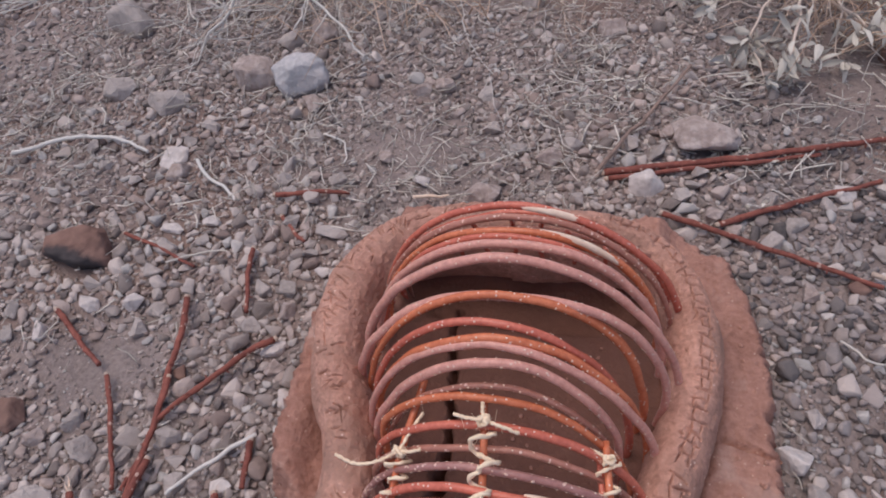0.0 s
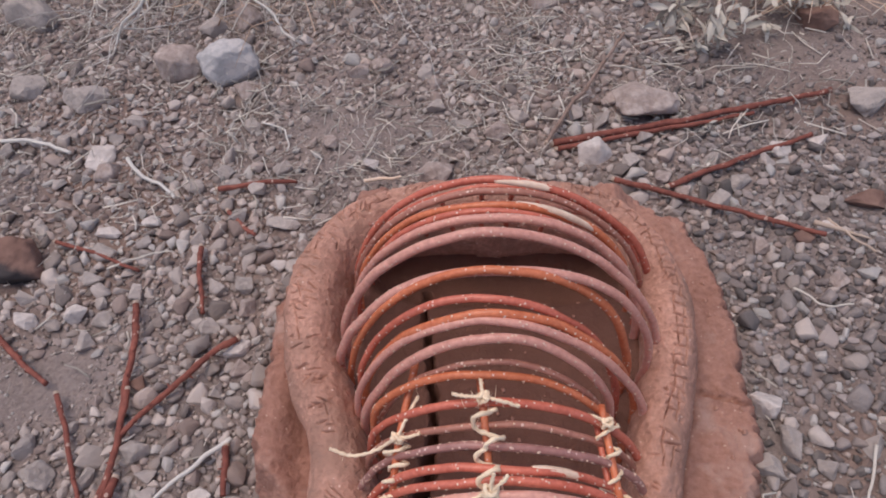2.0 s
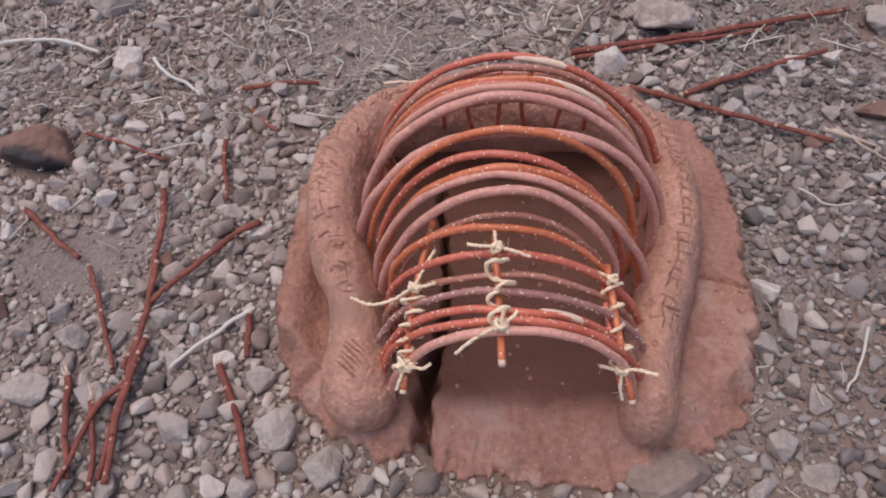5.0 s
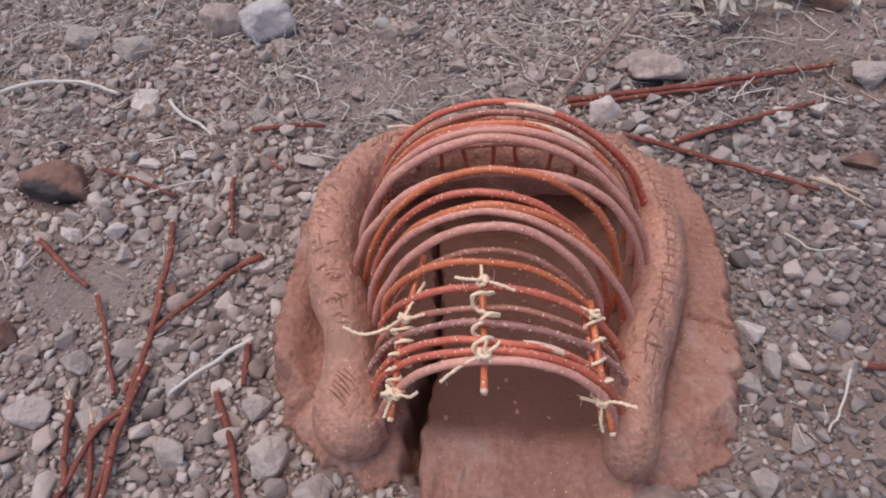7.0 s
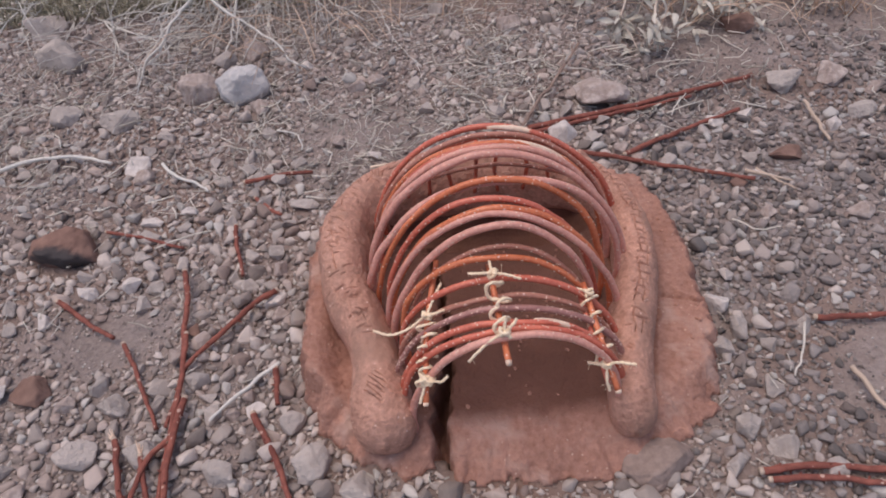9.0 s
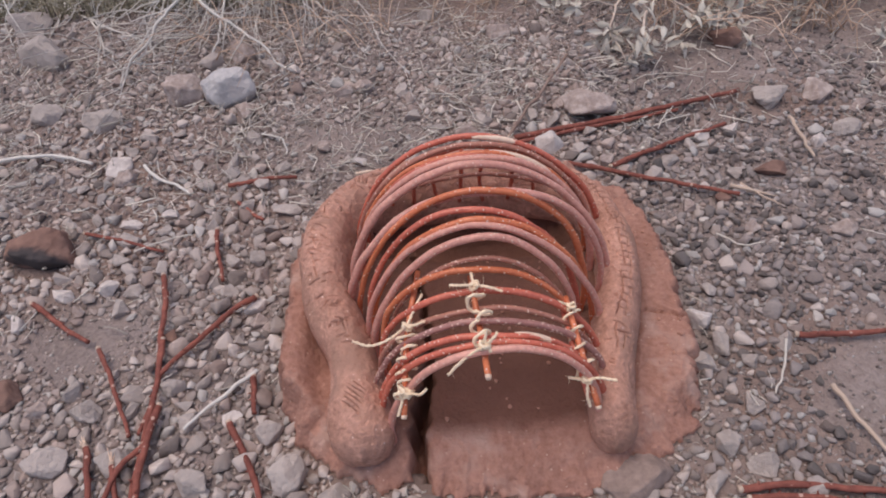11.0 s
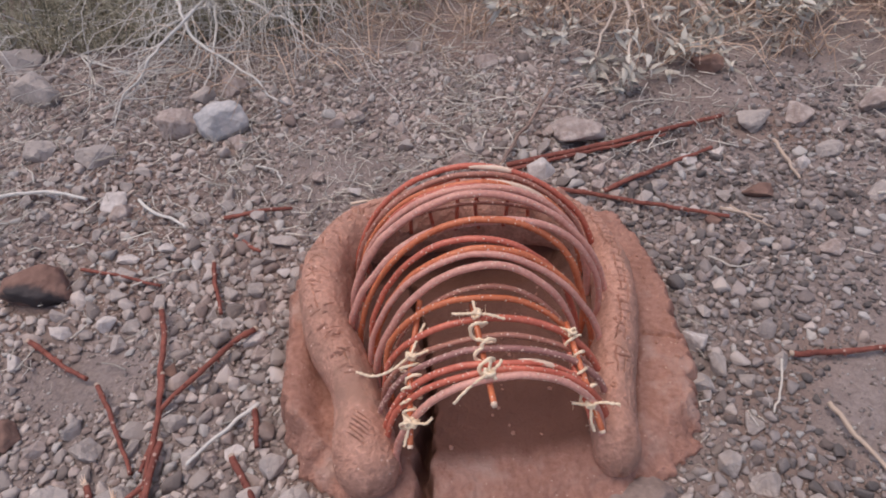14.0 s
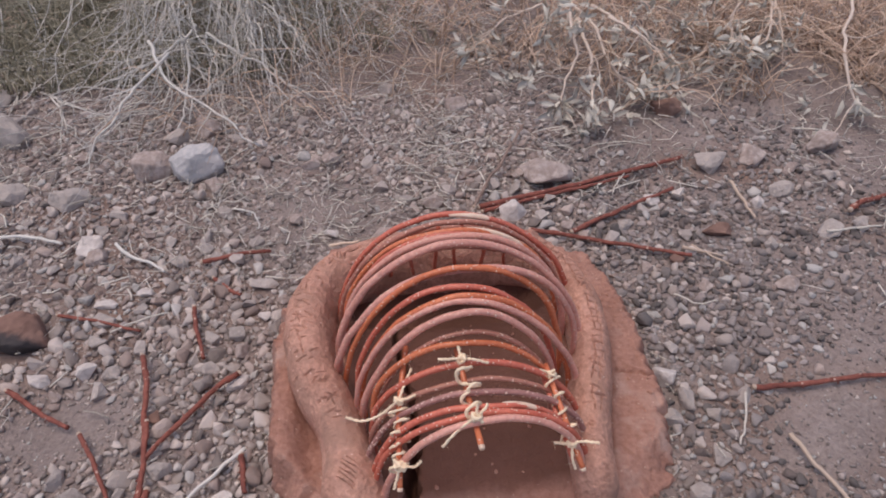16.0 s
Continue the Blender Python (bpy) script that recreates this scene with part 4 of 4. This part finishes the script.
litter = Bag()
for k in range(6500):
    far = rng.random() < 0.72
    x = rng.uniform(-1.3, 1.3) if k < 5600 else rng.uniform(-0.95, 0.1)
    y = rng.uniform(0.3, 1.2) if far else rng.uniform(-0.4, 0.6)
    if k >= 5600:
        y = rng.uniform(0.2, 0.8)
    if slab_depth(x, y) > -0.03 or (k < 5600 and fbm(x * 3, y * 3, 6, 2) < -0.05 + (0 if far else 0.1)):
        continue
    a, ln = rng.uniform(0, 6.28), (0.007 + 0.055 * rng.random() ** 2) * (1.2 if far else 0.8)
    d = Vector((math.cos(a), math.sin(a), 0)) * ln
    z = ground_z(x, y)
    p = Vector((x, y, z + rng.uniform(0.004, 0.016)))
    bend = Vector((rng.normal(), rng.normal(), 0)) * ln * 0.12
    q = p + d + Vector((0, 0, rng.uniform(-0.003, 0.006) + (rng.uniform(0, 0.03) if far and rng.random() < 0.25 else 0)))
    litter.tube([p, (p + q) / 2 + bend, q], 0.0004 + 0.0009 * rng.random() ** 2, 4)
thing("straw_litter", litter.mesh("straw_litter", M_STRAW), "scattered bits of dry straw and grass on the gravel", "straw", kind="stuff")


# ---------- bushes at the back ----------
def branch(bag, p, way, length, r, depth, droop=0.3, wild=0.35, leaves=None, leaf=1.0):
    pts, rad = [Vector(p)], [r]
    way = Vector(way).normalized()
    n = max(4, int(length / 0.02))
    for i in range(n):
        way = (way + Vector(rng.normal(size=3)) * wild * 0.35 + Vector((0, 0, -droop * 0.1))).normalized()
        q = pts[-1] + way * length / n
        floor_z = ground_z(q.x, q.y) + 0.004
        if q.z < floor_z:
            q.z = floor_z + rng.uniform(0, 0.004)
            way.z = abs(way.z) * 0.3
        pts.append(q)
        rad.append(r * (1 - 0.6 * (i + 1) / n))
        if depth > 0 and rng.random() < 0.42:
            side = (way + Vector(rng.normal(size=3)) * 0.8).normalized()
            branch(bag, q, side, length * rng.uniform(0.3, 0.6), rad[-1] * 0.75, depth - 1, droop, wild, leaves, leaf)
    bag.tube(pts, rad, 5 if r > 0.0015 else 4)
    if leaves is not None and depth <= 1:
        for _ in range(rng.integers(3, 7)):
            leaves.leaf(pts[-1] + Vector(rng.normal(size=3)) * 0.006 * leaf, way + Vector(rng.normal(size=3)) * 0.7, leaf * rng.uniform(0.022, 0.042), leaf * rng.uniform(0.007, 0.012))


def bush(name, x, y, stems, length, r, spread, facing, mat, label, category="bush", leafy=0, depth=2, droop=0.5, rise=0.5, wild=0.35):
    root = tagged(new(name), label, category)
    for k in range(stems):
        wood = Bag()
        leaves = Bag() if k < leafy else None
        a = facing + rng.uniform(-spread, spread)
        way = (math.cos(a), math.sin(a), rng.uniform(0.05, 1.0) * rise)
        px, py = x + rng.normal() * 0.03, y + rng.normal() * 0.03
        branch(wood, (px, py, ground_z(px, py) - 0.01), way, length * rng.uniform(0.55, 1.1), r * rng.uniform(0.6, 1.1), depth, droop, wild, leaves, 1.0 if length > 0.2 else 0.4)
        stem = part("branch", wood.mesh("branch", mat), root)
        if leaves and leaves.v:
            tagged(part("leaf_clump", leaves.mesh("leaf_clump", M_LEAF), stem, "small pale grey-green leaves"), kind="stuff")
    return root


bush("dead_bush", -0.45, 1.1, 12, 0.5, 0.003, 1.15, -1.6, M_GREY, "tangled dead bush with bleached grey branches", depth=1, droop=0.35, rise=0.5)
bush("dead_bush", -0.35, 1.25, 14, 0.5, 0.003, 1.3, -1.5, M_GREY, "dry grey brushwood behind a dead bush", depth=2, droop=0.5, rise=0.5)
bush("dead_bush", -0.02, 1.2, 9, 0.45, 0.0032, 1.6, -1.7, M_TAN, "dry tan brushwood on reddish soil", depth=2, droop=0.5, rise=0.35)
bush("dead_bush", -0.98, 1.15, 16, 0.5, 0.0045, 1.6, -1.4, M_GREY, "dead bush with grey branches", depth=1, droop=0.4, rise=0.45)
bush("pale_leaf_bush", 0.34, 1.0, 6, 0.34, 0.005, 0.8, -1.55, M_TAN, "tan-stemmed bush with small pale grey leaves", leafy=8, depth=1, droop=0.2, rise=0.4, wild=0.6)
bush("pale_leaf_bush", 0.74, 1.04, 6, 0.38, 0.005, 1.2, -1.6, M_TAN, "tan-stemmed bush with small pale grey leaves", leafy=7, depth=1, droop=0.2, rise=0.4, wild=0.6)
bush("dead_bush", 1.05, 0.95, 16, 0.42, 0.004, 1.6, -1.9, M_TAN, "dry tan brushwood on the soil", depth=2, droop=0.4, rise=0.4)
DEAD_BRANCHES = (
    ((-0.53, 0.88, 0.14), (-0.48, 0.75, 0.1), (-0.39, 0.7, 0.06), (-0.29, 0.6, 0.02)), ((-0.48, 0.8, 0.14), (-0.55, 0.69, 0.1), (-0.6, 0.65, 0.06), (-0.63, 0.62, 0.02)),
    ((-0.46, 0.98, 0.13), (-0.51, 0.91, 0.1), (-0.61, 0.9, 0.06), (-0.71, 0.92, 0.03)), ((-0.69, 1.24, 0.1), (-0.76, 1.18, 0.07), (-0.75, 1.03, 0.03)),
    ((-0.54, 1.14, 0.1), (-0.5, 1.02, 0.07), (-0.43, 0.86, 0.03)), ((-0.43, 0.95, 0.12), (-0.3, 0.87, 0.06), (-0.22, 0.82, 0.02)), ((-0.48, 0.94, 0.1), (-0.47, 0.86, 0.06), (-0.47, 0.7, 0.02)),
)
LEAF_BRANCHES = (
    ((0.38, 1.02, 0.12), (0.45, 0.88, 0.1), (0.45, 0.75, 0.07), (0.49, 0.67, 0.05)), ((0.4, 0.92, 0.12), (0.38, 0.76, 0.09), (0.32, 0.65, 0.04)), ((0.36, 1.02, 0.1), (0.28, 0.99, 0.09), (0.19, 0.96, 0.05)),
    ((0.48, 0.88, 0.12), (0.55, 0.76, 0.09), (0.57, 0.7, 0.05)), ((1.04, 0.86, 0.12), (0.92, 0.66, 0.09), (0.9, 0.55, 0.04)),
    ((0.4, 1.1, 0.12), (0.41, 1.08, 0.1), (0.394, 1.04, 0.07)), ((0.5, 1.0, 0.13), (0.62, 0.96, 0.1), (0.681, 0.926, 0.07)), ((0.46, 0.95, 0.12), (0.54, 0.82, 0.09), (0.576, 0.755, 0.07)),
    ((0.42, 0.9, 0.1), (0.4, 0.7, 0.08), (0.371, 0.59, 0.05)), ((0.9, 0.98, 0.14), (0.85, 0.85, 0.1), (0.8, 0.759, 0.07)), ((0.9, 0.96, 0.14), (0.88, 0.88, 0.1), (0.86, 0.8, 0.06)), ((0.92, 0.98, 0.14), (0.8, 0.92, 0.1), (0.76, 0.82, 0.06)),
)


def drawn_branches(paths, root, mat, r, leafy):
    for path in paths:
        pts = [p + Vector((fbm(p.x * 18, p.y * 18, 1), fbm(p.x * 18, p.y * 18, 5), fbm(p.x * 18, p.y * 18, 9))) * 0.009 for p in smooth_path(path, 9)]
        wood, leaves = Bag().tube(pts, [r * (1.1 - 0.55 * i / len(pts)) for i in range(len(pts))], 6), Bag()
        for i in range(6, len(pts), 4):
            way = (pts[i] - pts[i - 1]).normalized() + Vector(rng.normal(size=3)) * 0.5
            branch(wood, pts[i], way, rng.uniform(0.05, 0.13), r * 0.5, 0, 0.3, 0.5, leaves if leafy else None, 0.9)
        if leafy:
            for _ in range(19):
                leaves.leaf(pts[-1] + Vector(rng.normal(size=3)) * 0.013, (pts[-1] - pts[-3]).normalized() + Vector(rng.normal(size=3)) * 0.75, rng.uniform(0.026, 0.048), rng.uniform(0.008, 0.014))
        stem = part("branch", wood.mesh("branch", mat), root, "bleached crooked branch")
        if leafy:
            tagged(part("leaf_clump", leaves.mesh("leaf_clump", M_LEAF), stem, "small pale grey-green leaves"), kind="stuff")


drawn_branches(DEAD_BRANCHES, bpy.data.objects["dead_bush"], M_GREY, 0.0034, False)
drawn_branches(LEAF_BRANCHES, bpy.data.objects["pale_leaf_bush"], M_PALESTEM, 0.0036, True)

bush("small_plant", 0.32, 0.36, 5, 0.045, 0.0012, 3.1, 0, M_GREY, "small pale grey seedling beside a rod", "plant", leafy=5, depth=1, rise=0.8)
bush("small_plant", 0.12, 0.52, 7, 0.07, 0.0012, 3.1, 0, M_GREY, "small dry grey plant on the soil", "plant", leafy=5, depth=1, rise=0.6)
bush("small_plant", 0.04, 0.6, 7, 0.09, 0.0013, 3.1, 0, M_GREY, "small dry grey plant on the soil", "plant", leafy=4, depth=1, rise=0.6)

# drooping stems of the dead bush, fanning forward to the gravel
fan = bpy.data.objects["dead_bush"]
for k in range(150):
    a = rng.normal(0.0, 0.6)
    px, py = -0.4 + rng.normal() * 0.1, 1.2 + rng.normal() * 0.09
    reach, high = rng.uniform(0.22, 0.52), rng.uniform(0.07, 0.3)
    ex, ey = px + math.sin(a) * reach, py - math.cos(a) * reach
    path = smooth_path([(px, py, 0.0), (px + (ex - px) * 0.3, py + (ey - py) * 0.3, high), (px + (ex - px) * 0.75, py + (ey - py) * 0.75, high * 0.72), (ex, ey, ground_z(ex, ey) + 0.008 + high * 0.12)], 6)
    path = [p + Vector((fbm(p.x * 14, p.y * 14, k), fbm(p.x * 14, p.y * 14, k + 5.5), fbm(p.y * 14, p.z * 14, k))) * 0.022 for p in path]
    r = rng.uniform(0.0007, 0.0018)
    stem = Bag().tube(path, [r * (1.15 - 0.75 * i / len(path)) for i in range(len(path))], 4)
    for i in range(6, len(path) - 1, 4):
        branch(stem, path[i], (path[i] - path[i - 1]).normalized() + Vector(rng.normal(size=3)) * 0.5, rng.uniform(0.04, 0.11), r * 0.6, 0, 0.3, 0.5)
    part("branch", stem.mesh("branch", M_GREY if k % 3 else M_STRAW), fan)

# olive undergrowth below and behind the dead bushes
under = Bag()
for k in range(5200):
    x, y = rng.normal(-0.68, 0.34), 0.93 + 0.9 * rng.random() ** 1.2
    if y < 1.0 and x > -0.25 or x > 0.1:
        continue
    a, h = rng.uniform(0, 6.28), rng.uniform(0.05, 0.2) * min(1.0, 0.35 + (y - 0.9) * 2)
    lean = Vector((math.cos(a), math.sin(a), 0)) * h * rng.uniform(0.3, 1.3)
    p = Vector((x, y, ground_z(x, y) - 0.003))
    under.tube([p, p + lean * 0.4 + Vector((0, 0, h * 0.7)), p + lean + Vector((0, 0, h * rng.uniform(0.7, 1.0)))], [0.0017, 0.0014, 0.0006], 3, False)
thing("undergrowth", under.mesh("undergrowth", M_OLIVE), "dense olive-grey dry undergrowth among dead bushes", "undergrowth", kind="stuff")

grass = Bag()
for k in range(3400):
    x, y = rng.normal(0.75, 0.6), 0.66 + 1.5 * rng.random() ** 1.4
    if (y < 0.85 and fbm(x * 2.2, y * 2, 8, 2) < 0.05 + (0.85 - y)) or (x < 0.75 and y < 1.1 and rng.random() < 0.45):
        continue
    a = rng.uniform(0, 6.28)
    h = rng.uniform(0.04, 0.17) * (0.6 + 0.4 * min(1, y - 0.3))
    lean = Vector((math.cos(a), math.sin(a), 0)) * h * rng.uniform(0.6, 2.2)
    p = Vector((x, y, ground_z(x, y) - 0.003))
    grass.tube([p, p + lean * 0.35 + Vector((0, 0, h * 0.7)), p + lean * 0.8 + Vector((0, 0, h)), p + lean * 1.3 + Vector((0, 0, h * 0.75))], [0.0016, 0.0014, 0.001, 0.0005], 3, False)
thing("dry_grass", grass.mesh("dry_grass", M_DRYGRASS), "dry tan grass and brush growing behind the gravel", "grass", kind="stuff")
